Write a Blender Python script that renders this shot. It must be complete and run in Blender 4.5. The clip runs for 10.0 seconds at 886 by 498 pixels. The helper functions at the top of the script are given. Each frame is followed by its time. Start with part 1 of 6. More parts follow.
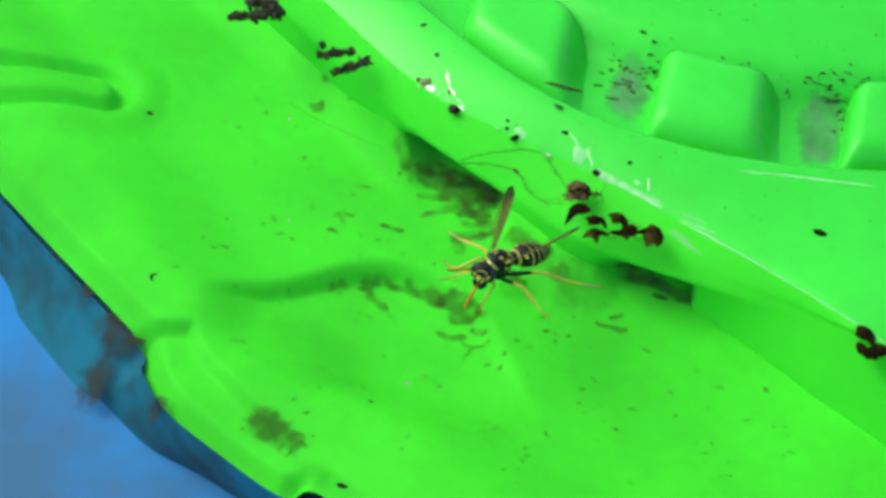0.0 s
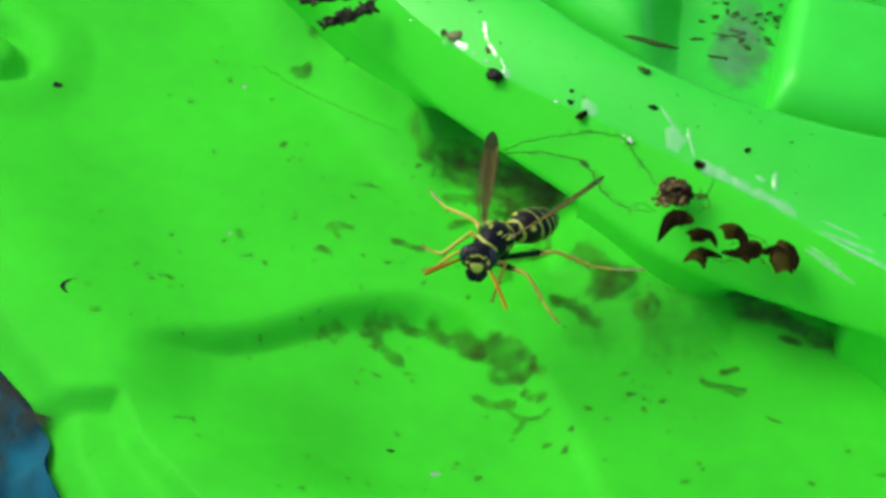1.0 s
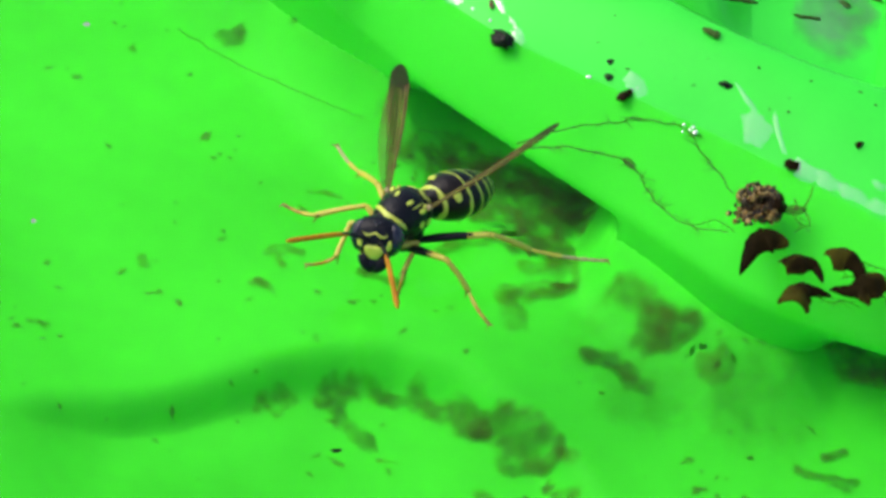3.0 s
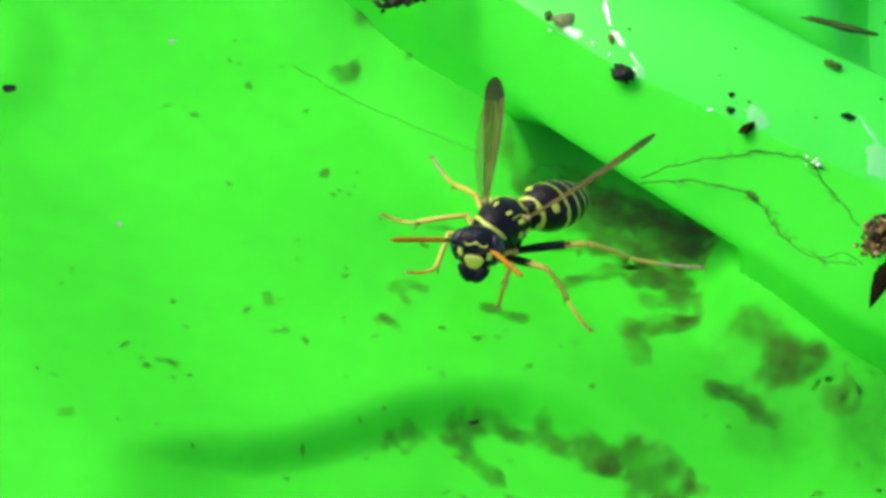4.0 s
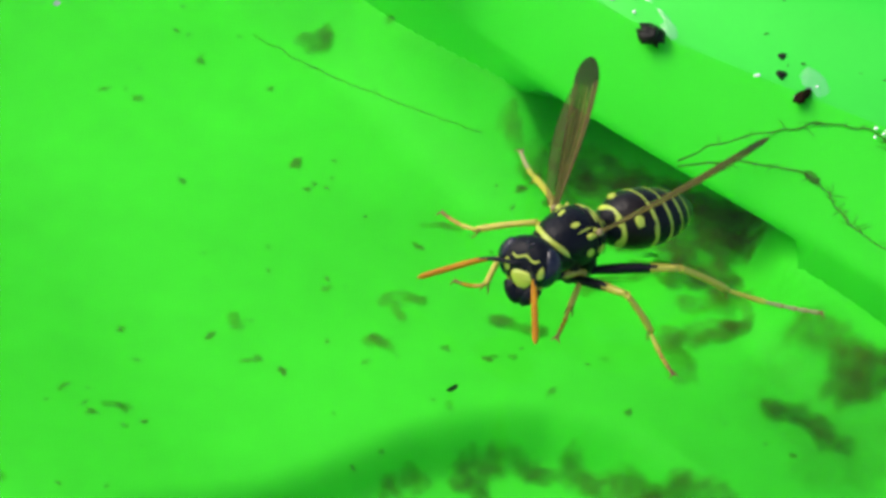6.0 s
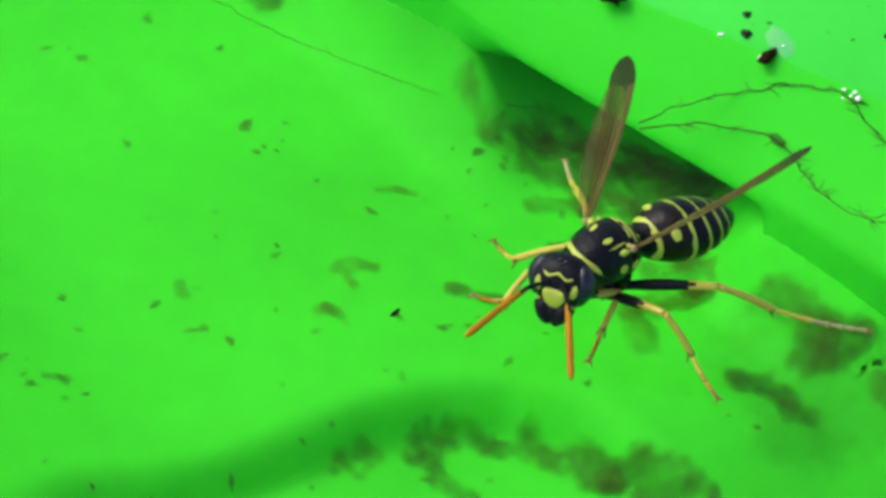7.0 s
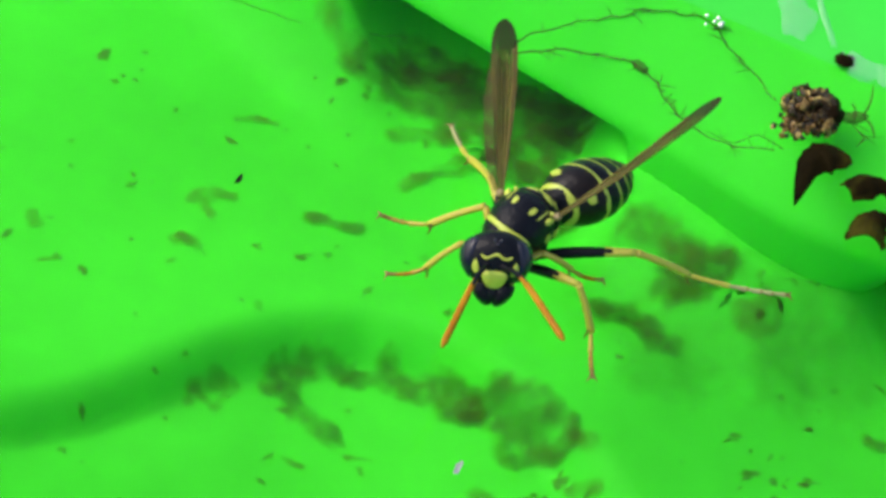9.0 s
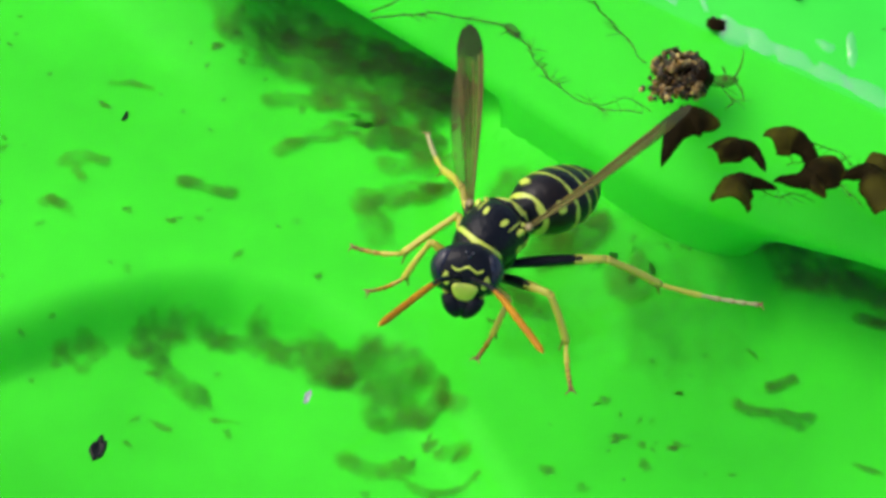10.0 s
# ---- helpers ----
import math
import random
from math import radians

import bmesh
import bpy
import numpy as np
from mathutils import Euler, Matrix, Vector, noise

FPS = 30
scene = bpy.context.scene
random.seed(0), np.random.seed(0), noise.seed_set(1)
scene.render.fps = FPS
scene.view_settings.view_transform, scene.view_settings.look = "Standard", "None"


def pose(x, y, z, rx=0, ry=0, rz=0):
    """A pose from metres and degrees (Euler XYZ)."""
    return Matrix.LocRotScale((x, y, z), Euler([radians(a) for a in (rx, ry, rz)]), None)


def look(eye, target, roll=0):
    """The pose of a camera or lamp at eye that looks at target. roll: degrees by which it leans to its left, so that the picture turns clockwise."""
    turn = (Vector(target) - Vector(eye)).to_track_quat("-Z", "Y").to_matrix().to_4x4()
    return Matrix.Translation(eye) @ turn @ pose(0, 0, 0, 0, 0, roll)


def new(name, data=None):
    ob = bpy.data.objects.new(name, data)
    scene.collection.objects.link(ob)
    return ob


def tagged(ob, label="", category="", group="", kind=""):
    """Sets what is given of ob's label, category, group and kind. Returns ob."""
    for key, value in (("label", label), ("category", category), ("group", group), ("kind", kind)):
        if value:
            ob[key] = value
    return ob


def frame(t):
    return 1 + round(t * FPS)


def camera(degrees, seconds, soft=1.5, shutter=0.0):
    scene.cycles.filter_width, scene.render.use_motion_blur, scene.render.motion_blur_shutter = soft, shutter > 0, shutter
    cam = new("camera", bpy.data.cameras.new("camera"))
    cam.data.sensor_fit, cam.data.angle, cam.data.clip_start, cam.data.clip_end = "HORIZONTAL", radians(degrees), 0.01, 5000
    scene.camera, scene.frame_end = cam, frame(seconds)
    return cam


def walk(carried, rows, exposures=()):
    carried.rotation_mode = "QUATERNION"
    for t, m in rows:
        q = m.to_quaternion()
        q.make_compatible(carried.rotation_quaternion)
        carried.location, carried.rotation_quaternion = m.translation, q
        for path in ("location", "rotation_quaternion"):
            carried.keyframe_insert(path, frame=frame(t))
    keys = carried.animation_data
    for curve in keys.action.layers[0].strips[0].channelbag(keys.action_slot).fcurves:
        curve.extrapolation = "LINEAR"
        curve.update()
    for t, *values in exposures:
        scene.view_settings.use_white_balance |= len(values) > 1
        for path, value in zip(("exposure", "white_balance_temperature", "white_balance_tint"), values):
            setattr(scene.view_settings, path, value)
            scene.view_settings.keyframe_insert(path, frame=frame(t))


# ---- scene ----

MM = 0.001          # everything below is written in millimetres

# seconds, eye, point looked at on the water, roll
PATH = [
    (0, (-7.64, -281.73, 258.86), (-17.38, -18.65, 0.00), 13.11),
    (0.5, (-13.25, -236.34, 217.11), (-21.47, -19.37, 0.00), 13.04),
    (1, (-14.96, -193.26, 183.94), (-22.01, -15.65, 0.00), 12.58),
    (1.5, (-23.21, -162.18, 158.99), (-26.46, -13.29, 0.00), 13.13),
    (2, (-21.49, -141.50, 132.80), (-20.60, -17.04, 0.00), 15.48),
    (2.2, (-21.46, -138.09, 136.08), (-18.56, -15.83, 0.00), 15.67),
    (3.3, (-23.07, -138.36, 126.30), (-24.49, -11.36, 0.00), 13.54),
    (3.5, (-26.29, -138.05, 128.84), (-28.03, -9.71, 0.00), 13.10),
    (4, (-29.40, -138.88, 127.71), (-31.78, -11.66, 0.00), 12.95),
    (4.5, (-29.65, -134.86, 128.95), (-33.37, -8.12, 0.00), 12.05),
    (5, (-33.40, -125.20, 120.25), (-36.79, -9.28, 0.00), 11.97),
    (5.5, (-32.71, -119.80, 111.67), (-34.24, -11.59, 0.00), 12.20),
    (5.7, (-33.39, -116.75, 109.60), (-32.56, -11.01, -0.00), 12.71),
    (6.8, (-34.90, -108.79, 105.21), (-31.70, -12.15, 0.00), 12.79),
    (7, (-33.12, -108.71, 104.37), (-29.18, -12.62, 0.00), 13.44),
    (7.5, (-34.66, -110.45, 103.49), (-28.70, -15.06, 0.00), 14.62),
    (8, (-33.08, -113.74, 102.79), (-26.36, -18.45, 0.00), 15.44),
    (8.5, (-28.42, -110.57, 101.24), (-21.59, -17.04, 0.00), 15.04),
    (9, (-27.90, -108.83, 101.54), (-20.41, -15.98, 0.00), 14.98),
    (9.5, (-24.74, -108.09, 101.13), (-17.85, -15.10, 0.00), 14.69),
    (10, (-22.51, -109.60, 100.93), (-12.68, -16.83, 0.00), 16.10),
]
# seconds, exposure
EXPOSURES = [(0, 0.34), (0.5, 0.12), (1.0, 0.12), (1.5, 0.2), (2, 0.26), (3.4, 0.5), (5.0, 0.43), (5.7, 0.36), (7.0, 0.25), (8.5, 0.27), (9.0, 0.38), (10, 0.44)]
cam = camera(19.77, 10.0, soft=3.5)
walk(cam, [(t, look([a * MM for a in e], [a * MM for a in g], r)) for t, e, g, r in PATH], EXPOSURES)

# ---- light: bright overcast sky with a soft sun ----
world = bpy.data.worlds.new("sky")
scene.world = world
world.use_nodes = True
wn = world.node_tree
sky = wn.nodes.new("ShaderNodeTexSky")
sky.sky_type, sky.sun_disc = "NISHITA", False
sky.sun_elevation, sky.sun_rotation = radians(46), radians(268)
sky.air_density, sky.dust_density = 1.0, 4.0
wn.links.new(sky.outputs[0], wn.nodes["Background"].inputs[0])
wn.nodes["Background"].inputs[1].default_value = 0.215
sun = new("sun", bpy.data.lights.new("sun", "SUN"))
sun.data.energy, sun.data.angle, sun.data.color = 0.98, radians(40), (1.0, 0.99, 0.97)
sun.matrix_basis = look((0.95 * math.sin(radians(-92)), 0.95 * math.cos(radians(-92)), 1.0), (0, 0, 0))


# ---- materials ----
def mat(name, color, rough=0.5, var=0.15, scale=200.0, bump=0.0, bscale=800.0, spec=0.5, alt=None, coat=0.0, glow=0.0, clear=0.0):
    """A dielectric with two scales of colour variation and a fine relief; scale is in waves per metre."""
    m = bpy.data.materials.new(name)
    m.use_nodes = True
    n, k = m.node_tree.nodes, m.node_tree.links
    b = n["Principled BSDF"]
    tc = n.new("ShaderNodeTexCoord")
    big = n.new("ShaderNodeTexNoise")
    big.inputs["Scale"].default_value, big.inputs["Detail"].default_value = scale, 5
    fine = n.new("ShaderNodeTexNoise")
    fine.inputs["Scale"].default_value, fine.inputs["Detail"].default_value = scale * 7, 3
    add = n.new("ShaderNodeMath")
    add.operation = "MULTIPLY_ADD"
    k.new(tc.outputs["Object"], big.inputs["Vector"])
    k.new(tc.outputs["Object"], fine.inputs["Vector"])
    k.new(fine.outputs["Fac"], add.inputs[0])
    add.inputs[1].default_value = 0.4
    k.new(big.outputs["Fac"], add.inputs[2])
    ramp = n.new("ShaderNodeValToRGB")
    ramp.color_ramp.elements[0].position, ramp.color_ramp.elements[1].position = 0.45, 0.95
    lo = [c * (1 - var) for c in color] if alt is None else alt
    hi = [min(1, c * (1 + var)) for c in color] if alt is None else color
    ramp.color_ramp.elements[0].color, ramp.color_ramp.elements[1].color = (*lo, 1), (*hi, 1)
    k.new(add.outputs[0], ramp.inputs[0])
    k.new(ramp.outputs[0], b.inputs["Base Color"])
    b.inputs["Roughness"].default_value = rough
    b.inputs["Specular IOR Level"].default_value = spec
    b.inputs["Coat Weight"].default_value = coat
    b.inputs["Coat Roughness"].default_value = 0.26
    if glow or clear:
        # thin sheet: part of the light passes through it
        mx = n.new("ShaderNodeMixShader")
        th = n.new("ShaderNodeBsdfTranslucent" if glow else "ShaderNodeBsdfTransparent")
        mx.inputs[0].default_value = glow or clear
        if glow:
            k.new(ramp.outputs[0], th.inputs[0])
        k.new(b.outputs[0], mx.inputs[1])
        k.new(th.outputs[0], mx.inputs[2])
        k.new(mx.outputs[0], n["Material Output"].inputs[0])
    if bump:
        bn = n.new("ShaderNodeTexNoise")
        bn.inputs["Scale"].default_value, bn.inputs["Detail"].default_value = bscale, 4
        bp = n.new("ShaderNodeBump")
        bp.inputs["Strength"].default_value, bp.inputs["Distance"].default_value = bump, 0.0004
        k.new(tc.outputs["Object"], bn.inputs["Vector"])
        k.new(bn.outputs["Fac"], bp.inputs["Height"])
        k.new(bp.outputs[0], b.inputs["Normal"])
    return m


def water_mat(name, rough, tint):
    m = bpy.data.materials.new(name)
    m.use_nodes = True
    n, k = m.node_tree.nodes, m.node_tree.links
    n.remove(n["Principled BSDF"])
    t, g, fr, mx = (n.new("ShaderNode" + a) for a in ("BsdfTransparent", "BsdfGlossy", "Fresnel", "MixShader"))
    t.inputs[0].default_value = (*tint, 1)
    g.inputs["Roughness"].default_value = rough
    fr.inputs["IOR"].default_value = 1.2
    k.new(fr.outputs[0], mx.inputs[0])
    k.new(t.outputs[0], mx.inputs[1])
    k.new(g.outputs[0], mx.inputs[2])
    k.new(mx.outputs[0], n["Material Output"].inputs[0])
    return m


GREEN = mat("green_plastic", (0.032, 0.60, 0.036), rough=0.4, var=0.1, scale=40, bump=0.06, bscale=500, coat=0.16, spec=0.25, glow=0.12)
# same plastic under water; extra brightness is put into its green
GREEN_WET_LIT = mat("green_plastic_wet_wall_lit", (0.052, 0.70, 0.028), rough=0.6, var=0.06, scale=40, bump=0.05, bscale=600, spec=0.08, glow=0.12)
SUNK = mat("green_plastic_under_water", (0.046, 0.61, 0.021), rough=0.6, var=0.15, scale=55, bump=0.05, bscale=600, spec=0.08)
BLUE = mat("blue_plastic", (0.018, 0.26, 0.70), rough=0.6, scale=24, alt=(0.05, 0.15, 0.27), bump=0.1, spec=0.1)
# dark teal holds the shade beside the tray; the brown is dirt
TEAL = mat("teal_shade_and_dirt", (0.005, 0.24, 0.36), rough=0.6, scale=38, alt=(0.02, 0.04, 0.03), bump=0.2, spec=0.1)
WATER = water_mat("water", 0.03, (0.97, 1.0, 0.97))
BROWN = mat("wet_brown_husk", (0.018, 0.010, 0.003), rough=0.5, scale=300, alt=(0.005, 0.003, 0.0015), bump=0.6, spec=0.03)
BLACK = mat("black_cuticle", (0.004, 0.0045, 0.007), rough=0.34, scale=500, bump=0.25, bscale=3500, spec=0.13)
YELLOW = mat("yellow_marking", (0.37, 0.44, 0.045), rough=0.4, scale=700, var=0.12, bump=0.1, bscale=5000)
ORANGE = mat("orange_cuticle", (0.36, 0.16, 0.003), rough=0.45, scale=500, alt=(0.24, 0.085, 0.002), bump=0.2, bscale=4000, spec=0.15)
LEGYEL = mat("yellow_leg", (0.42, 0.40, 0.045), rough=0.42, scale=350, alt=(0.35, 0.28, 0.02), bump=0.2, bscale=4000)
WING = mat("brown_wing", (0.165, 0.14, 0.03), rough=0.45, scale=250, alt=(0.09, 0.08, 0.018), bump=0.3, bscale=2500, clear=0.54, spec=0.04)
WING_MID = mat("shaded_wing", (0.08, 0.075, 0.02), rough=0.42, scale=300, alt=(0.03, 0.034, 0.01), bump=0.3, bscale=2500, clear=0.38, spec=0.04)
WING_TIP = mat("dark_wing_tip", (0.035, 0.035, 0.014), rough=0.4, scale=400, alt=(0.012, 0.014, 0.006), bump=0.3, bscale=2500, clear=0.22, spec=0.07)


# ---- mesh helpers, all in millimetres ----
def finish(name, verts, faces, material, parent=None, label="", smooth=True, mats=None, idx=None, at=(0, 0, 0)):
    me = bpy.data.meshes.new(name)
    me.from_pydata([(v[0] * MM, v[1] * MM, v[2] * MM) for v in verts], [], faces)
    for m in (mats or [material]):
        me.materials.append(m)
    if idx is not None:
        me.polygons.foreach_set("material_index", idx)
    if smooth:
        me.polygons.foreach_set("use_smooth", [True] * len(me.polygons))
    me.update()
    ob = new(name, me)
    ob.location = [a * MM for a in at]
    if parent is not None:
        ob.parent = parent
    if label:
        tagged(ob, label)
    return ob


def grid_faces(nu, nv, closed=False):
    """Faces of nu rows of nv vertices; closed: the rows are rings."""
    f = []
    for i in range(nu - 1):
        for j in range(nv if closed else nv - 1):
            a, b = i * nv + j, i * nv + (j + 1) % nv
            f.append((a, b, b + nv, a + nv))
    return f


def tube(path, radii, sides=8):
    """Vertices and faces of a round tapered tube along a path, with closed ends."""
    path = [Vector(p) for p in path]
    v, up = [], Vector((0.13, 0.21, 0.97))
    for i, p in enumerate(path):
        d = (path[min(i + 1, len(path) - 1)] - path[max(i - 1, 0)]).normalized()
        a = d.cross(up).normalized()
        b = a.cross(d)
        for j in range(sides):
            w = 2 * math.pi * j / sides
            v.append(p + (a * math.cos(w) + b * math.sin(w)) * radii[i])
    f = grid_faces(len(path), sides, True)
    f.append(tuple(range(sides))[::-1])
    f.append(tuple(range(len(v) - sides, len(v))))
    return [tuple(q) for q in v], f


def smooth_path(pts, n):
    """n points on a Catmull-Rom curve through pts."""
    pts = [Vector(p) for p in pts]
    out = []
    for k in range(n):
        u = k / (n - 1) * (len(pts) - 1)
        i = min(int(u), len(pts) - 2)
        t = u - i
        p0, p1, p2, p3 = pts[max(i - 1, 0)], pts[i], pts[i + 1], pts[min(i + 2, len(pts) - 1)]
        out.append(0.5 * ((2 * p1) + (p2 - p0) * t + (2 * p0 - 5 * p1 + 4 * p2 - p3) * t * t + (3 * p1 - p0 - 3 * p2 + p3) * t ** 3))
    return out


def join(*pieces):
    v, f = [], []
    for pv, pf in pieces:
        o = len(v)
        v += pv
        f += [tuple(i + o for i in q) for q in pf]
    return v, f


def blob(c, r, rough=0.25, seg=14, ring=9, seed=0, rot=0.0):
    """An uneven lump: an ellipsoid of radii r pushed in and out by noise."""
    v, f = [], []
    ca, sa = math.cos(rot), math.sin(rot)
    for i in range(ring + 1):
        th = math.pi * i / ring
        for j in range(seg):
            ph = 2 * math.pi * j / seg
            d = Vector((math.sin(th) * math.cos(ph), math.sin(th) * math.sin(ph), math.cos(th)))
            k = 1 + rough * 2 * noise.noise(d * 1.7 + Vector((seed * 3.1, seed * 1.7, seed)))  + rough * noise.noise(d * 4.5 + Vector((seed, 0, seed * 2.3)))
            x, y, z = d.x * r[0] * k, d.y * r[1] * k, d.z * r[2] * k
            v.append((c[0] + ca * x - sa * y, c[1] + sa * x + ca * y, c[2] + z))
    return v, grid_faces(ring + 1, seg, True)


def smoothstep(x):
    x = np.clip(x, 0, 1)
    return x * x * (3 - 2 * x)


def seg_dist(px, py, pts):
    """Distance of points to a polyline."""
    d = np.full(px.shape, 1e9)
    for (ax, ay), (bx, by) in zip(pts[:-1], pts[1:]):
        ux, uy = bx - ax, by - ay
        t = np.clip(((px - ax) * ux + (py - ay) * uy) / (ux * ux + uy * uy), 0, 1)
        d = np.minimum(d, np.hypot(px - ax - t * ux, py - ay - t * uy))
    return d


def signed(px, py, poly):
    """Distance to a closed outline, positive inside."""
    inside = np.zeros(px.shape, bool)
    for (ax, ay), (bx, by) in zip(poly, poly[1:] + poly[:1]):
        c = (ay > py) != (by > py)
        with np.errstate(divide="ignore", invalid="ignore"):
            inside ^= c & (px < (bx - ax) * (py - ay) / (by - ay) + ax)
    d = seg_dist(px, py, poly + poly[:1])
    return np.where(inside, d, -d)


# ---- the green tray under water ----
FLOOR = -13.5
OUTLINE = [(-150, 36), (-84.4, -16.4), (-69.3, -28.2), (-56.2, -38.4), (-54.6, -42.8), (-49.2, -48.8), (-39.3, -54.3), (-30.6, -58.2), (-27.2, -56.9),
           (-25.0, -57.0), (-22.1, -58.4), (0, -71), (80, -120), (80, 70), (-150, 120)]
RECESS = [(-62, -31), (-55, -27.6), (-49.2, -25.1), (-46.3, -23.4), (-42.5, -21.7), (-38.8, -19.2), (-35.2, -16.3), (-31.5, -13.3), (-27.5, -11.0), (-23.3, -9.8), (-18.7, -10.1), (-13.5, -12.4), (-8.5, -16.5), (-4, -22.5),
          (2, -31), (12, -44), (20, -60), (-10, -90), (-60, -80), (-90, -45)]
TAB = [(-58, -37), (-49.5, -34.5), (-46.5, -39), (-26.5, -54.5), (-28.5, -62), (-45, -58), (-57, -47)]
LIP = [(-110, 30), (-75.5, -2.3), (-56.7, -21.1), (-37.7, -34.5), (-11.7, -45.6), (20, -62)]

# profile lines of the wall that rises out of the water: x, y, z along it
EDGE = ((-120, -56, -46.5, -37.3, -24.3, -10.4, 0.5, 10.6, 20.4, 28.1, 35.1, 44.6, 85), (81.7, 32.3, 24.9, 17.7, 8.9, 2.4, -3.7, -5.1, -6.7, -8.0, -9.3, -13.8, -34.8),
        (-4.7, -4.7, -4.7, -4.7, -4.7, -5.2, -5.2, -5.2, -4.8, -4.0, -3.2, -0.4, -0.4))
WATERLINE = ((-120, -56, -46.4, -38.6, -31.6, -22, -12.6, -3.3, 2.3, 13.5, 24.5, 35.3, 44.5, 85), (86, 36.6, 29.0, 22.8, 17.2, 11.9, 9.2, 6.7, 4.7, 0.6, -3.5, -8.1, -12.4, -33))
GROOVE = ((-120, -60, -32.8, -25.2, -14.8, -5.3, 4.0, 17.3, 30.4, 45.0, 85), (108, 54, 29.8, 24.2, 17.6, 13.8, 11.7, 11.4, 13.1, 17.4, 34))

# how far the foot of the wall stands back from its edge
SKIRT = ((-120, -12, -4, 8, 20, 22, 30, 35, 41, 85), (0.3, 0.3, 1.2, 1.6, 2.8, 2.6, -0.4, -2.3, -3.5, -4.0))


def floor_height(x, y):
    h = np.full(x.shape, FLOOR)
    fade = smoothstep((x + 52) / 11) * smoothstep((4 - x) / 16) * smoothstep((y + 44) / 12)
    deep = np.clip((signed(x, y, RECESS) + 0.4) / 2.3, 0, 1)
    h -= (2.7 + 0.9 * np.exp(-((x + 23) / 8) ** 2)) * fade * (0.2 * deep + 0.8 * deep ** 2)
    lip = signed(x, y, LIP + [(80, -120), (-150, -120), (-150, 36)])
    h += 1.1 * smoothstep((lip + 5) / 10) + 2.1 * smoothstep((lip + 13) / 13) * (1 - smoothstep(lip / 18))
    h -= 2.2 * smoothstep((signed(x, y, TAB) + 0.6) / 1.8)
    # beside the two openings the bottom sweeps up to the wall's edge
    ey, ez = np.interp(x, EDGE[0], EDGE[1]), np.interp(x, EDGE[0], EDGE[2])
    sweep = np.clip((y - ey + 7.5) / 7.6, 0, 1)
    h += (ez - 2.3 - FLOOR) * (0.35 * sweep + 0.65 * sweep ** 2) * sweep ** 0.3 * np.maximum(
        smoothstep((x + 12.2) / (2.6 + 7 * (1 - sweep))) * smoothstep((10.5 - x) / (6 + 5 * (1 - sweep))) * (0.86 - 0.3 * smoothstep((x + 9) / 14)), smoothstep((-22.5 - x) / 9) * (1 - 0.45 * smoothstep((-27 - x) / 15)))
    u = seg_dist(x, y, [(-120, -6.5), (-77, 9.0)])
    h += 1.0 * smoothstep((12.5 - u) / 5) - 2.4 * np.exp(-((u - 4.2) / 1.3) ** 2)
    h += 0.25 * np.sin(x * 0.09 + 1) * np.sin(y * 0.11)
    return h


def tray_floor():
    xs, ys = np.arange(-125, 76, 0.55), np.arange(-100, 62, 0.55)
    x, y = np.meshgrid(xs, ys)
    d = signed(x, y, OUTLINE) - 1.0
    gy, gx = np.gradient(d, 0.55)
    out = np.where((d < -0.3) & (d > -2), -0.3 - d, 0)
    h = floor_height(x, y) - 3.0 * smoothstep((2.6 - d) / 3.0)
    x, y = x + gx * out, y + gy * out
    keep = d > -1.5
    v = np.stack([x, y, h], -1).reshape(-1, 3)
    ny, nx = x.shape
    k = keep.reshape(-1)
    f = [(i * nx + j, i * nx + j + 1, (i + 1) * nx + j + 1, (i + 1) * nx + j) for i in range(ny - 1) for j in range(nx - 1)
         if k[i * nx + j] and k[i * nx + j + 1] and k[(i + 1) * nx + j] and k[(i + 1) * nx + j + 1]]
    used = sorted({i for q in f for i in q})
    new_i = {o: n for n, o in enumerate(used)}
    ob = finish("floor", v[used].tolist(), [tuple(new_i[i] for i in q) for q in f], SUNK)
    return tagged(ob, "bright green moulded plastic tray floor under shallow water", "tray", kind="structure")


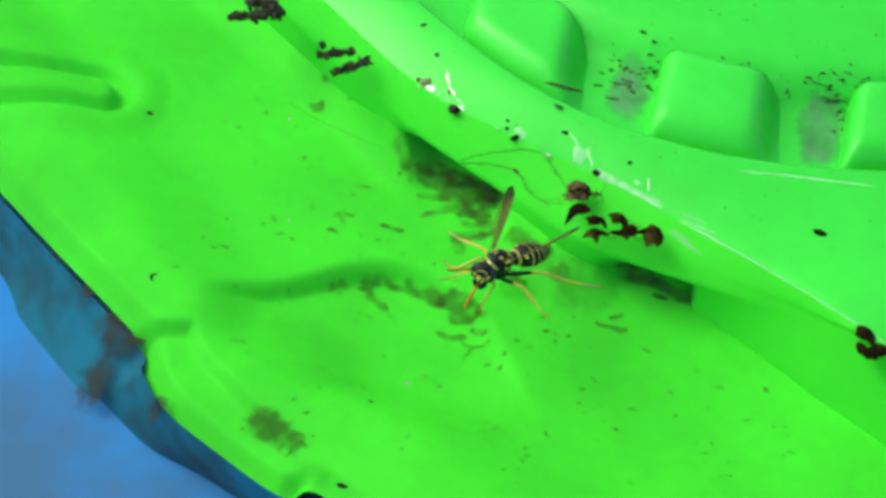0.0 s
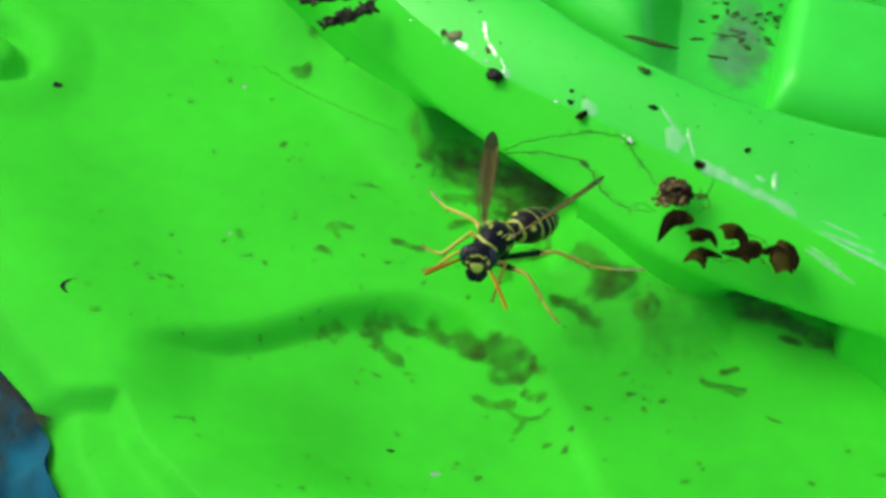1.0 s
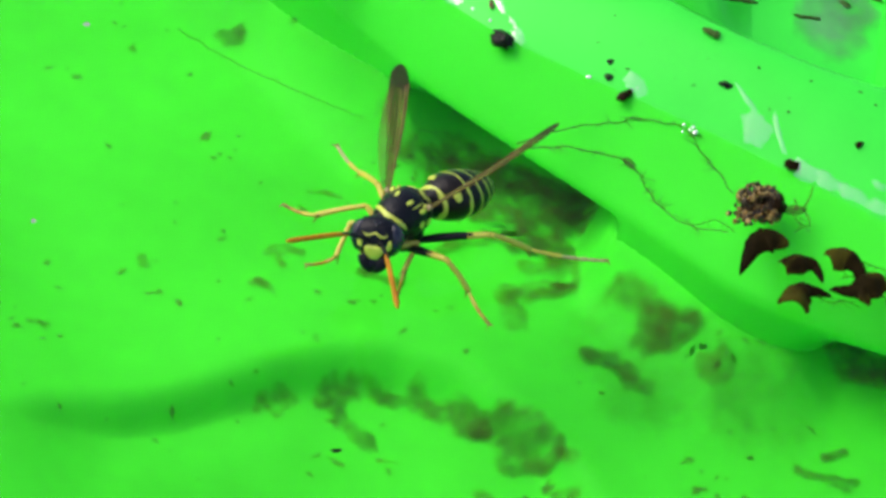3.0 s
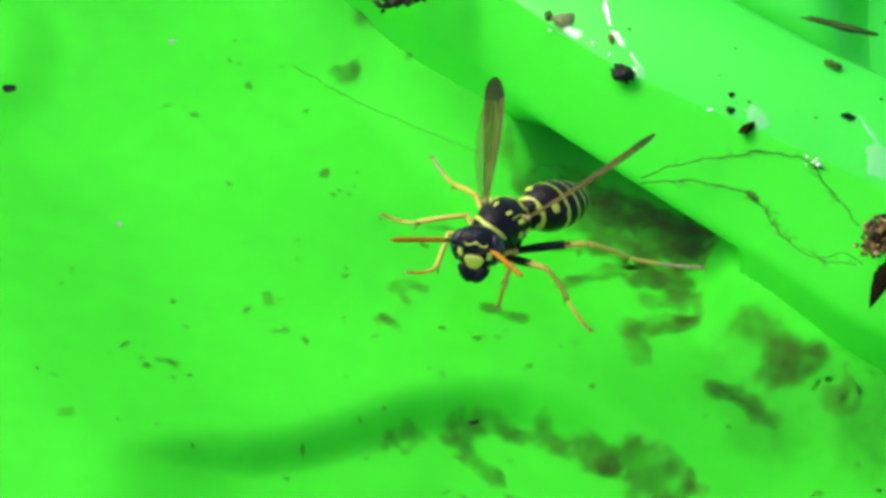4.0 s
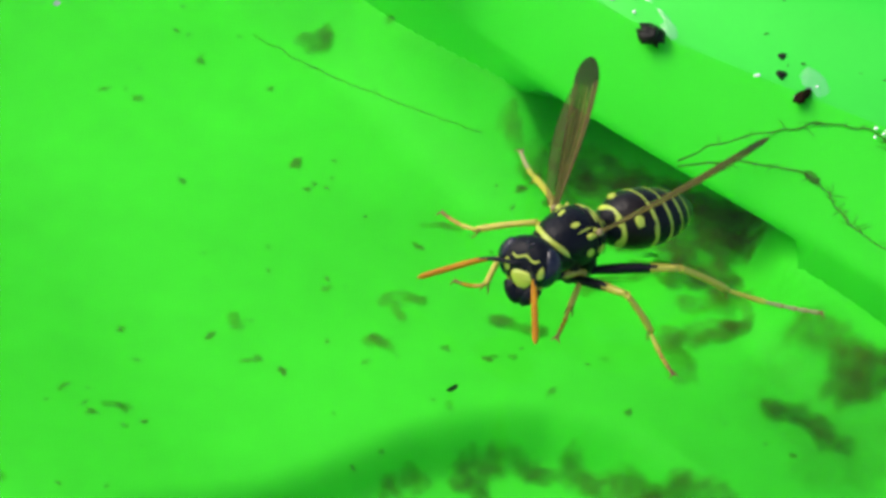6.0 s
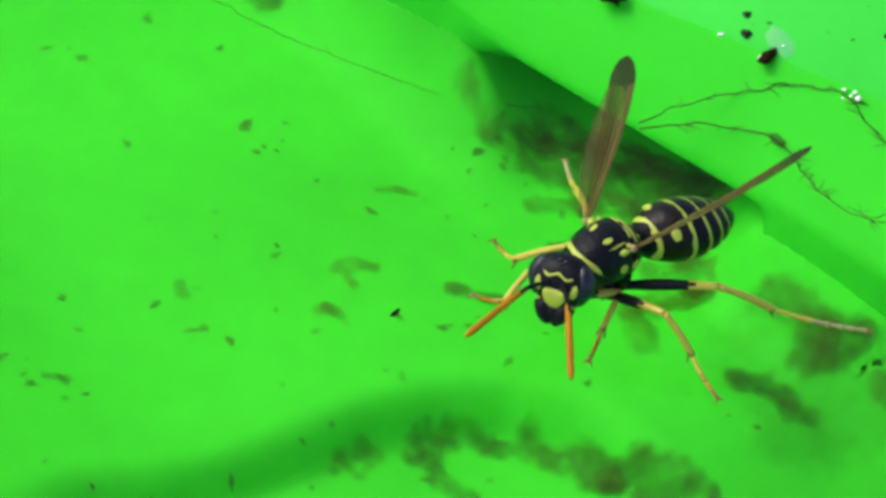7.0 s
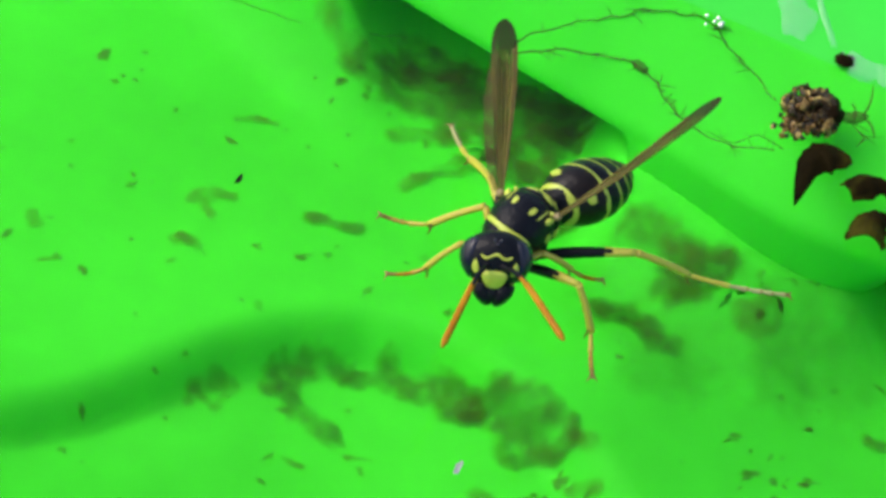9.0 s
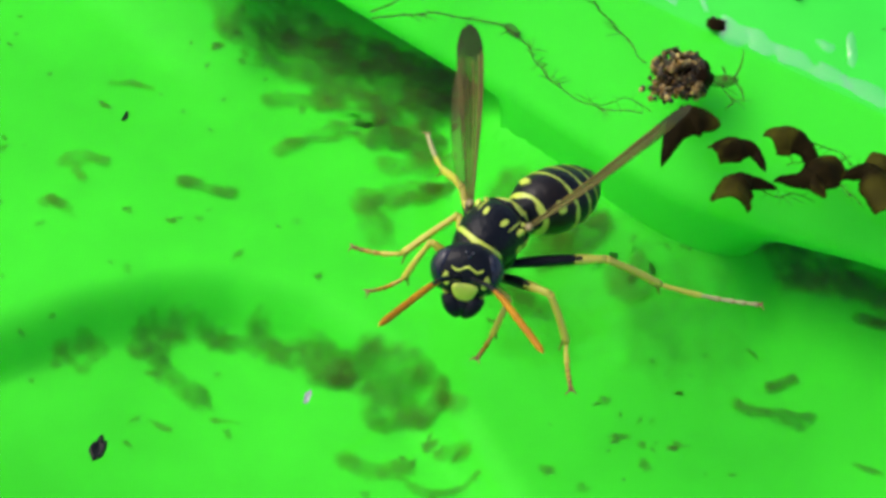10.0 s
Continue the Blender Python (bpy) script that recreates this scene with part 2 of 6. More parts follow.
def tray_wall():
    xs = np.arange(-115, 82, 0.8)

    def soft(line, k):
        y = np.interp(xs, line[0], line[k])
        w = np.ones(9) / 9
        return np.convolve(np.pad(y, 4, "edge"), w, "valid")

    ey, ez, wy, gy = soft(EDGE, 1), soft(EDGE, 2), soft(WATERLINE, 1), soft(GROOVE, 1)
    # the wall stands on a sloping skirt, but for two low openings under its edge, with upright jambs
    gap = np.maximum(smoothstep((xs + 32) / 10) * (xs < -10.2), smoothstep((xs - 4) / 10) * (xs < 20.6)).astype(float)
    inset = np.interp(xs, SKIRT[0], SKIRT[1])
    skirt = ((1.0, -14.6), (1.0, -13.2), (0.62, -10.4), (0.15, -1.8), (0.0, -1.0))
    under = ((11, -20), (10, -6), (7, -2.2), (0.5, -1.5), (0, -1.0))
    rows = []
    for k, ((sy, sz), (uy, uz)) in enumerate(zip(skirt, under)):
        sz = np.minimum(sz, ez - 2.4) if k < 3 else ez + sz
        uz = uz + 0 * ez if k == 0 else ez + uz
        rows.append((ey + sy * inset + (uy - sy * inset) * gap, sz + (uz - sz) * gap))
    rows += [(ey + 0.05, ez - 0.3), (ey + 0.4, ez + 0.1)]
    for u in (0.2, 0.4, 0.6, 0.8, 0.95):
        rows.append((ey + (wy - ey) * u, ez * (0.75 * (1 - u) + 0.25 * (1 - u) ** 2)))
    for u in (0.0, 0.08, 0.2, 0.35, 0.5, 0.65, 0.8, 0.92, 1.0):
        rows.append((wy + (gy - wy) * u, 4.0 * (1 - (1 - u) ** 1.5) + 0 * wy))
    rows += [(gy + 0.5, 4.1 + 0 * gy), (gy + 1.1, 3.8 + 0 * gy), (gy + 1.7, 2.4 + 0 * gy), (gy + 2.2, 0.7 + 0 * gy), (gy + 2.8, 0.25 + 0 * gy), (gy + 4, 0.2 + 0 * gy), (gy + 6, 0.3 + 0 * gy), (gy + 16, 0.9 + 0 * gy), (gy + 18, 1.5 + 0 * gy)]
    rows += [(gy + 19, 3 + 0 * gy), (gy + 21, 6 + 0 * gy), (gy + 24, 7.2 + 0 * gy), (gy + 45, 9 + 0 * gy), (gy + 110, 12 + 0 * gy)]
    v = [(x, y, z) for yy, zz in rows for x, y, z in zip(xs, yy, zz)]
    nx = len(xs) - 1
    ob = finish("wall_inner", v, grid_faces(len(rows), len(xs)), GREEN, mats=[GREEN, GREEN_WET_LIT], idx=[1 if i // nx < 12 else 0 for i in range(nx * (len(rows) - 1))])
    return tagged(ob, "bright green moulded plastic wall rising out of water", "tray wall", kind="structure")


def tooth(x0, x1):
    """A raised block behind the groove, between x0 and x1, flat on top, with a long slope at its right end."""
    v = []
    us = [0, 0.015, 0.032, 0.055, 0.085, 0.12, 0.25, 0.5, 0.62, 0.66, 0.70, 0.735, 0.77, 0.82, 0.87, 0.91, 0.95, 0.975, 1]
    up = [0, 0.4, 0.7, 0.88, 0.965, 1, 1, 1, 1, 0.99, 0.955, 0.88, 0.77, 0.56, 0.33, 0.17, 0.06, 0.02, 0]
    prof = [(2.4, 0.2), (2.8, 0.9), (3.3, 2.0), (3.9, 3.2), (4.6, 4.25), (5.4, 5.0), (6.3, 5.5), (7.4, 5.78), (9, 5.95), (13, 6.2), (16, 6.6), (17.5, 6.9), (18.6, 7.0), (19.4, 6.6), (20, 5.2)]
    for dy, z in prof:
        for u, e in zip(us, up):
            x = x0 + (x1 - x0) * u
            v.append((x, np.interp(x, *GROOVE) + dy, 0.2 + (z - 0.2) * e))
    ob = finish("raised_block", v, grid_faces(len(prof), len(us)), GREEN)
    return tagged(ob, "raised green plastic block with a sloping end on the tray rim", "tray block", "blocks round the rim")


def blue_ground():
    n = 60
    v = [((i / n - 0.5) * 6000, (j / n - 0.5) * 6000, -27) for j in range(n + 1) for i in range(n + 1)]
    return tagged(finish("ground", v, grid_faces(n + 1, n + 1), BLUE), "dirty blue plastic pool bottom under water", "pool floor", kind="structure")


def shade_bank():
    """An added bank from the tray's rim down to the blue bottom; its dark teal is painted shade, with dirt."""
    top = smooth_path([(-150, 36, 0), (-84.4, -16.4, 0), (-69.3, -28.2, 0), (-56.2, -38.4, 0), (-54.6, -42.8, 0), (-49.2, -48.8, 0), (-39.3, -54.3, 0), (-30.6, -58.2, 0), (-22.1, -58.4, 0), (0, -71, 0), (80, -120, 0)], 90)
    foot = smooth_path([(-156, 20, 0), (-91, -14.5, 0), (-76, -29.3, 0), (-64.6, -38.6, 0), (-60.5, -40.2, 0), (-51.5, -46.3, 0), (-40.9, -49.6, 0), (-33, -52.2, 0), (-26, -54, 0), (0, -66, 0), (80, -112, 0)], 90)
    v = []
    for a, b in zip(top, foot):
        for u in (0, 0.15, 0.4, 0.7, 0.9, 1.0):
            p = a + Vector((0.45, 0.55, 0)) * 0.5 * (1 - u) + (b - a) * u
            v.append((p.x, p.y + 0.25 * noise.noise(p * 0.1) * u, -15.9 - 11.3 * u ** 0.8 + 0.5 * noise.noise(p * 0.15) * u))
    return tagged(finish("shade_bank_outer", v, grid_faces(90, 6), TEAL), "added bank below the tray, its shade painted dark teal with brown dirt", "tray side", kind="structure")


def water_surface():
    v = [(-3000, -3000, 0), (3000, -3000, 0), (3000, 3000, 0), (-3000, 3000, 0)]
    ob = finish("water", v, [(0, 1, 2, 3)], WATER)
    ob.visible_shadow = False
    return tagged(ob, "clear still shallow water surface over green plastic", "water", kind="structure")


tray_floor()
tray_wall()
blue_ground()
shade_bank()
water_surface()
for a, b in ((-54, -35), (-24, -2), (7.5, 29.5), (38, 60)):
    tooth(a, b)


# ---- the wasp: x forward, y to its left, the water at z = 0 ----
def patch(body, cx, ca, rx, ra, lift=0.03, shape=1.0, tilt=0.0, n=8):
    """A rounded marking laid on a body: body(x, angle) gives its surface; rx in millimetres along it, ra in radians round it."""
    v = [body(cx, ca, lift)]
    f = []
    m = 20
    for i in range(1, n + 1):
        for j in range(m):
            w = 2 * math.pi * j / m
            k = i / n * (1 + 0.12 * math.sin(2 * w + cx * 3) + 0.06 * math.sin(5 * w))
            du, dv = k * rx * abs(math.cos(w)) ** shape * (1 if math.cos(w) > 0 else -1), k * math.sin(w)
            v.append(body(cx + du + tilt * dv * abs(ra), ca + ra * dv, lift * (1.0 if i < n else -0.6)))
    for j in range(m):
        f.append((0, 1 + j, 1 + (j + 1) % m))
    for i in range(n - 1):
        for j in range(m):
            a, b = 1 + i * m + j, 1 + i * m + (j + 1) % m
            f.append((a, a + m, b + m, b))
    return v, f


def empty(name, parent=None):
    ob = new(name)
    ob.empty_display_size = 0.002
    if parent is not None:
        ob.parent = parent
    return ob


THORAX = [(x * (0.8 if x < 0 else 1), y, z, w, h) for x, y, z, w, h in ((-2.55, 0.25, 3.25, 0.25, 0.3), (-2.4, 0.2, 3.3, 0.7, 0.85), (-2.0, 0.15, 3.4, 1.1, 1.3), (-1.4, 0.1, 3.5, 1.42, 1.62), (-0.6, 0, 3.6, 1.6, 1.82), (0.3, 0, 3.62, 1.62, 1.86),
          (1.2, 0, 3.6, 1.54, 1.7), (1.9, 0.05, 3.6, 1.38, 1.42), (2.4, 0.1, 3.58, 1.12, 1.08), (2.75, 0.15, 3.58, 0.75, 0.7), (2.95, 0.2, 3.58, 0.35, 0.35))]
ABDOMEN = [(x * 1.035 + 0.42, y, z, w, h) for x, y, z, w, h in ((-1.95, 0.25, 3.3, 0.24, 0.24), (-2.25, 0.3, 3.3, 0.45, 0.5), (-2.65, 0.4, 3.3, 0.98, 1.05), (-3.15, 0.52, 3.32, 1.42, 1.48), (-3.75, 0.66, 3.34, 1.72, 1.74), (-4.45, 0.8, 3.3, 1.86, 1.84), (-5.2, 0.94, 3.22, 1.88, 1.82),
           (-6.0, 1.06, 3.1, 1.76, 1.68), (-6.75, 1.16, 2.98, 1.52, 1.44), (-7.4, 1.23, 2.85, 1.22, 1.14), (-7.95, 1.28, 2.74, 0.86, 0.8), (-8.4, 1.31, 2.64, 0.42, 0.38), (-8.6, 1.33, 2.6, 0.1, 0.1))]


def on_body(table, soft=0.3):
    """The skin of a body of elliptic rings, rounded off between its rows: place along it, angle round it, height above it."""
    t = np.array(sorted(table))
    xs = np.linspace(t[0, 0], t[-1, 0], 400)
    step = xs[1] - xs[0]
    k = max(1, int(soft / step))
    cols = []
    for c in (1, 2, 3, 4):
        y = np.interp(xs, t[:, 0], t[:, c])
        y = np.pad(y, k, mode="reflect", reflect_type="odd")
        cols.append(np.convolve(y, np.ones(2 * k + 1) / (2 * k + 1), "valid"))

    def f(x, a, lift=0.0):
        y, z, w, h = (float(np.interp(x, xs, c)) for c in cols)
        return (x, y + (max(0.02, w) + lift) * math.cos(a), z + (max(0.02, h) + lift) * math.sin(a))
    return f


def plate(body, x0, x1, bulge, rows=16, sides=56, lap=0.05):
    """One ring of the armour between two lines x0(angle) and x1(angle), swollen in the middle and tucked in at its rims."""
    v = []
    for i in range(rows + 1):
        u = i / rows
        for j in range(sides):
            a = 2 * math.pi * j / sides
            q = 2 * u - 1
            v.append(body(x0(a) + (x1(a) - x0(a)) * u, a, bulge * (1 - q ** 4) - lap * q ** 8))
    return v, grid_faces(rows + 1, sides, True)


def band(body, line, width, span, lift=0.045, n=49, wave=0.0):
    """A raised yellow stripe across a body: line(s) gives its place, s from -1 to 1 over the span of angles."""
    v = []
    for k in range(n):
        s = k / (n - 1) * 2 - 1
        a = math.pi / 2 + s * span
        w = width * (1 + wave * math.cos(s * 9)) * (1 - 0.5 * max(0, abs(s) - 0.85) / 0.15)
        x = line(s)
        for du, h in ((1, -0.03), (0.8, 0.6), (0.35, 1), (-0.35, 1), (-0.8, 0.6), (-1, -0.03)):
            v.append(body(x + w * du, a, lift * h if h > 0 else h))
    return v, grid_faces(n, 6)


def aim(at, way):
    """A pose at a place (millimetres) with the x axis along a way and the z axis as upright as can be."""
    x = Vector(way).normalized()
    y = Vector((0, 0, 1)).cross(x).normalized()
    m = Matrix((x, y, x.cross(y))).transposed().to_4x4()
    m.translation = Vector(at) * MM
    return m


# hips in the wasp's space, and the lengths of thigh, shin and foot
LEGS = {
    "hind_left": ((-0.7, 1, 1.2), (5.38, 3.99, 5.68)),
    "mid_left": ((0.5, 0.9, 1.2), (4.01, 2.94, 2.78)),
    "front_left": ((1.95, 0.7, 1.8), (2.20, 2.29, 2.03)),
    "front_right": ((1.95, -0.7, 1.8), (1.97, 2.71, 1.96)),
    "mid_right": ((0.5, -0.9, 1.2), (2.25, 3.66, 2.60)),
    "hind_right": ((-0.7, -1, 1.2), (3.08, 3.77, 3.26)),
}
NECK = Vector((2.6, 0.15, 3.55))
ANTENNA = {"right": Vector((2.62, -0.42, 0.2)), "left": Vector((2.62, 0.42, 0.2))}


def build_leg(w, key):
    hip, (lf, lt, la) = Vector(LEGS[key][0]), LEGS[key][1]
    front, hind = "front" in key, "hind" in key
    r = 0.95 if hind else 0.9 if "mid" in key else 0.8
    n = 14
    us = [k / (n - 1) for k in range(n)]
    path = [(lf * u, 0, 0.12 * math.sin(u * math.pi)) for u in us]
    rad = [r * (0.24 + 0.14 * math.sin(min(1, u * 1.5) * math.pi / 2) - 0.17 * max(0, u - 0.35) / 0.65) for u in us]
    v, f = tube(path, rad, 14)
    cut = 0.66 if hind else 0.6 if key == "mid_left" else 0.3
    leg = finish("leg", v, f, BLACK, w, mats=[BLACK, LEGYEL], idx=[1 if (i // 14) / (n - 1) > cut + 0.05 * math.sin(i % 14) else 0 for i in range((n - 1) * 14)] + [0, 1], at=tuple(hip))
    # coxa and trochanter, where the leg joins the body
    finish("hip_joint", *join(blob((-0.1, 0, 0.12), (0.5 * r, 0.44 * r, 0.55 * r), 0.06, 14, 9, 1), blob((0.34, 0, 0.02), (0.3 * r, 0.28 * r, 0.3 * r), 0.06, 12, 8, 2)), BLACK, leg)
    # shin: slim at the knee, thicker at its end, with a pair of spurs
    path = [(lt * u, 0, 0.1 * math.sin(u * math.pi)) for u in us]
    rad = [r * (0.19 + 0.05 * u + 0.05 * math.exp(-(u / 0.08) ** 2)) for u in us]
    v, f = tube(path, rad, 12)
    for sg in (-1, 1):
        sv, sf = tube(smooth_path([(lt - 0.05, 0.08 * sg, -0.1), (lt + 0.18, 0.2 * sg, -0.3), (lt + 0.42, 0.26 * sg, -0.42)], 5), (0.07, 0.06, 0.05, 0.035, 0.012), 6)
        v, f = join((v, f), (sv, sf))
    shin = finish("shin", v, f, LEGYEL, leg, mats=[LEGYEL, SHIN_DARK], idx=[1 if (i // 12 == n - 2 and i % 12 > 3) else 0 for i in range((n - 1) * 12)] + [0] + [1] * (len(f) - (n - 1) * 12 - 1))
    # foot: five joints that grow shorter, each wider at its end, sagging on to the water
    ends = [0, 0.44, 0.62, 0.76, 0.87, 1.0]
    path, rad, tone = [], [], []
    for s, (a, b) in enumerate(zip(ends[:-1], ends[1:])):
        for q, g in ((0.02, 0.78), (0.25, 0.8), (0.6, 0.95), (0.88, 1.2), (0.98, 0.95)):
            u = a + (b - a) * q
            path.append((la * u, 0, -0.2 * math.sin(u * math.pi) + 0.1 * max(0, u - 0.85)))
            rad.append(r * 0.165 * g * (1 - 0.18 * u))
            tone.append(2 if (u > 0.8 and not hind) or (s >= 1 and q > 0.8) or u > 0.95 else 1 if u > (0.3 if front else 0.42) else 0)
    v, f = tube(path, rad, 10)
    mats = [LEGYEL, FOOT_PALE, FOOT_BROWN] if hind else [LEGYEL, FOOT_YELLOW, FOOT_BROWN] if "mid" in key else [FOOT_YELLOW, ORANGE, FOOT_BROWN]
    foot = finish("foot", v, f, mats[0], leg, mats=mats, idx=[tone[i // 10] for i in range((len(path) - 1) * 10)] + [0, 2])
    cv, cf = [], []
    for sg in (-1, 1):
        piece = tube(smooth_path([(la, 0, 0), (la + 0.22, 0.16 * sg, 0.06), (la + 0.34, 0.3 * sg, -0.12)], 6), (0.07, 0.065, 0.055, 0.045, 0.03, 0.012), 6)
        cv, cf = join((cv, cf), piece)
    cv, cf = join((cv, cf), blob((la + 0.12, 0, 0.02), (0.14, 0.1, 0.07), 0.1, 8, 6))
    claw = finish("claw", cv, cf, CLAW, leg)
    return leg, shin, foot, claw


def build_wasp():
    w = tagged(empty("wasp"), "black and yellow paper wasp standing on the water", "wasp")
    HP = math.pi / 2
    B = on_body(THORAX)

    def turn(a):
        """0 at the top of the back, 1 at the flank, 2 below."""
        d = abs(math.atan2(math.sin(a - HP), math.cos(a - HP)))
        return d / HP

    def collar(a):
        return 2.28 - 0.95 * min(1.2, turn(a)) ** 1.7
    # thorax in four plates
    finish("pronotum", *plate(B, lambda a: 2.93, lambda a: collar(a) - 0.16, 0.03), BLACK, w)
    th = finish("thorax", *plate(B, lambda a: collar(a) - 0.14, lambda a: -0.6 - 0.1 * turn(a), 0.09, 26), BLACK, w)
    sc = finish("scutellum", *plate(B, lambda a: -0.6 - 0.1 * turn(a), lambda a: -1.08, 0.1), BLACK, w)
    finish("metanotum", *plate(B, lambda a: -1.08, lambda a: -1.36, 0.05), BLACK, w)
    pp = finish("propodeum", *plate(B, lambda a: -1.36, lambda a: -2.02, 0.06), BLACK, w)
    finish("collar_band", *band(B, lambda s: collar(HP + s * 1.28) - 0.02, 0.17, 1.28, 0.07, wave=0.08), YELLOW, th)
    for sgn in (-1, 1):
        # a long mark each side of the back, the rim line over the wing root, the wing scales, spots on the flank
        finish("back_spot", *patch(B, 0.62, HP + sgn * 0.36, 0.28, 0.11, 0.11, 0.8, -0.9 * sgn), YELLOW, th)
        finish("rim_line", *patch(B, 0.2, HP + sgn * 0.66, 0.55, 0.035, 0.11, 0.8, 0.4 * sgn), YELLOW, th)
        finish("wing_scale", *blob(B(0.0, HP + sgn * 0.93, 0.12), (0.3, 0.17, 0.2), 0.12, 14, 9, 3 + sgn, 0.3 * sgn), YELLOW, th)
        finish("wing_scale", *blob(B(-0.42, HP + sgn * 0.8, 0.1), (0.16, 0.13, 0.12), 0.12, 12, 8, 6 + sgn), YELLOW, th)
        finish("side_spot", *patch(B, 0.1, HP + sgn * 1.5, 0.3, 0.2, 0.12), YELLOW, th)
        finish("hip_spot", *patch(B, -0.85, HP + sgn * 1.6, 0.2, 0.22, 0.12), YELLOW, th)
        finish("scutellum_spot", *patch(B, -0.8, HP + sgn * 0.34, 0.1, 0.26, 0.13), YELLOW, sc)
        finish("rear_spot", *patch(B, -1.65, HP + sgn * 0.55, 0.2, 0.14, 0.09), YELLOW, pp)
    finish("rear_band", *band(B, lambda s: -1.16, 0.08, 0.8, 0.1), YELLOW, sc)
    # abdomen: six overlapping rings, each with a wavy yellow hind edge
    cuts = [-1.55, -2.75, -4.5, -5.5, -6.45, -7.25, -8.45]
    A = on_body(ABDOMEN, 0.25)
    tails = (0.23, 0.2, 0.17, 0.15, 0.12, 0)
    rings = []
    for s, (x0, x1) in enumerate(zip(cuts[:-1], cuts[1:])):
        nr, sides = 30, 72
        v, f, idx = [], [], []
        for i in range(nr + 1):
            u = i / nr
            for j in range(sides):
                a = 2 * math.pi * j / sides
                v.append(A(x0 + (x1 - x0) * u, a, float(0.07 * smoothstep(u * 1.3) - 0.05 - (0.11 if i == nr and s < 5 else 0))))
        for i in range(nr):
            for j in range(sides):
                p, q = i * sides + j, i * sides + (j + 1) % sides
                f.append((p, p + sides, q + sides, q))
                a = 2 * math.pi * (j + 0.5) / sides - HP
                a = math.atan2(math.sin(a), math.cos(a))
                back = (1 - (i + 0.5) / nr) * (x0 - x1)
                width = tails[s] * (1 + 0.28 * math.cos(a * 5 + 3.1)) + 0.05 * abs(a) * (s < 5)
                if s == 1:
                    width += 0.16 * max(0, 1 - abs(abs(a) - 1.25) / 0.3)
                idx.append(1 if back < width and s < 5 else 0)
        rings.append(finish("abdomen_segment", v, f, CHESTNUT if s == 1 else BLACK, w, mats=[CHESTNUT if s == 1 else BLACK, YELLOW], idx=idx))
    for sgn in (-1, 1):
        finish("abdomen_spot", *patch(A, -3.42, HP + sgn * 0.82, 0.2, 0.27, lift=0.1), YELLOW, rings[1])
    v, f = tube([(-1.6, 0.24, 3.25), (-2.1, 0.34, 3.25)], (0.26, 0.3), 14)
    finish("petiole", v, f, BLACK, w)
    # head, in its own space, turning on the neck
    mid = Vector((1.5, 0, 0.22))

    def H(a, b, lift=0.0):
        """Skin of the head: a from side to side, b from chin to crown."""
        x, y, z = math.cos(b) * math.cos(a), math.cos(b) * math.sin(a), math.sin(b)
        wd = 1.8 - 0.42 * max(0, -z) ** 1.3
        zz = z * (1.46 if z > 0 else 1.95)
        dep = 1.22 if x > 0 else 1.0
        flat = 1 - 0.10 * max(0, x) ** 3
        return (mid.x + (dep + lift) * x * flat - 0.25 * max(0, -z) ** 2, mid.y + (wd + lift) * y, mid.z + zz + lift * z)
    v = [H(2 * math.pi * j / 64, -HP + math.pi * i / 36) for i in range(37) for j in range(64)]
    hd = finish("head", v, grid_faces(37, 64, True), BLACK, w, at=tuple(NECK))

    def face_patch(ca, cb, ra, rb, lift=0.04, taper=0.25, square=1.0):
        n, m = 7, 32
        v = [H(ca, cb, lift)]
        for i in range(1, n + 1):
            for j in range(m):
                q = 2 * math.pi * j / m
                k = i / n
                cx, sx = abs(math.cos(q)) ** square * (1 if math.cos(q) >= 0 else -1), abs(math.sin(q)) ** square * (1 if math.sin(q) >= 0 else -1)
                v.append(H(ca + ra * k * cx * (1 + taper * sx), cb + rb * k * sx, lift * (1 - 0.3 * k * k) if i < n else -0.03))
        f = [(0, 1 + j, 1 + (j + 1) % m) for j in range(m)]
        for i in range(n - 1):
            for j in range(m):
                a, b = 1 + i * m + j, 1 + i * m + (j + 1) % m
                f.append((a, a + m, b + m, b))
        return v, f
    finish("face_plate", *face_patch(0, -0.50, 0.43, 0.36, 0.14, 0.22, 0.75), YELLOW, hd, "yellow face plate")
    finish("lip", *blob(tuple(mid + Vector((0.45, 0, -1.75))), (0.42, 0.55, 0.6), 0.08, 16, 10, 2), BLACK, hd)
    for sgn in (-1, 1):
        finish("eye", *face_patch(sgn * 1.2, 0.12, 0.42, 0.8, 0.17, 0.12, 0.9), mat_eye, hd)
        finish("eye_spot", *face_patch(sgn * 0.63, -0.1, 0.12, 0.24, 0.07, -0.35), YELLOW, hd)
        finish("cheek_spot", *face_patch(sgn * 0.95, -0.72, 0.2, 0.08, 0.06, 0), YELLOW, hd)
        finish("antenna_socket", *blob(tuple(ANTENNA["left" if sgn > 0 else "right"] - Vector((0.05, 0, 0.02))), (0.17, 0.2, 0.2), 0.05, 12, 8), BLACK, hd)
        path = smooth_path([mid + Vector((0.35, 0.7 * sgn, -1.3)), mid + Vector((0.5, 0.55 * sgn, -1.75)), mid + Vector((0.5, 0.34 * sgn, -2.15)), mid + Vector((0.42, 0.06 * sgn, -2.5))], 9)
        v, f = tube(path, (0.46, 0.5, 0.5, 0.48, 0.44, 0.4, 0.34, 0.26, 0.1), 12)
        finish("mandible", v, f, BLACK, hd)
    bv = []
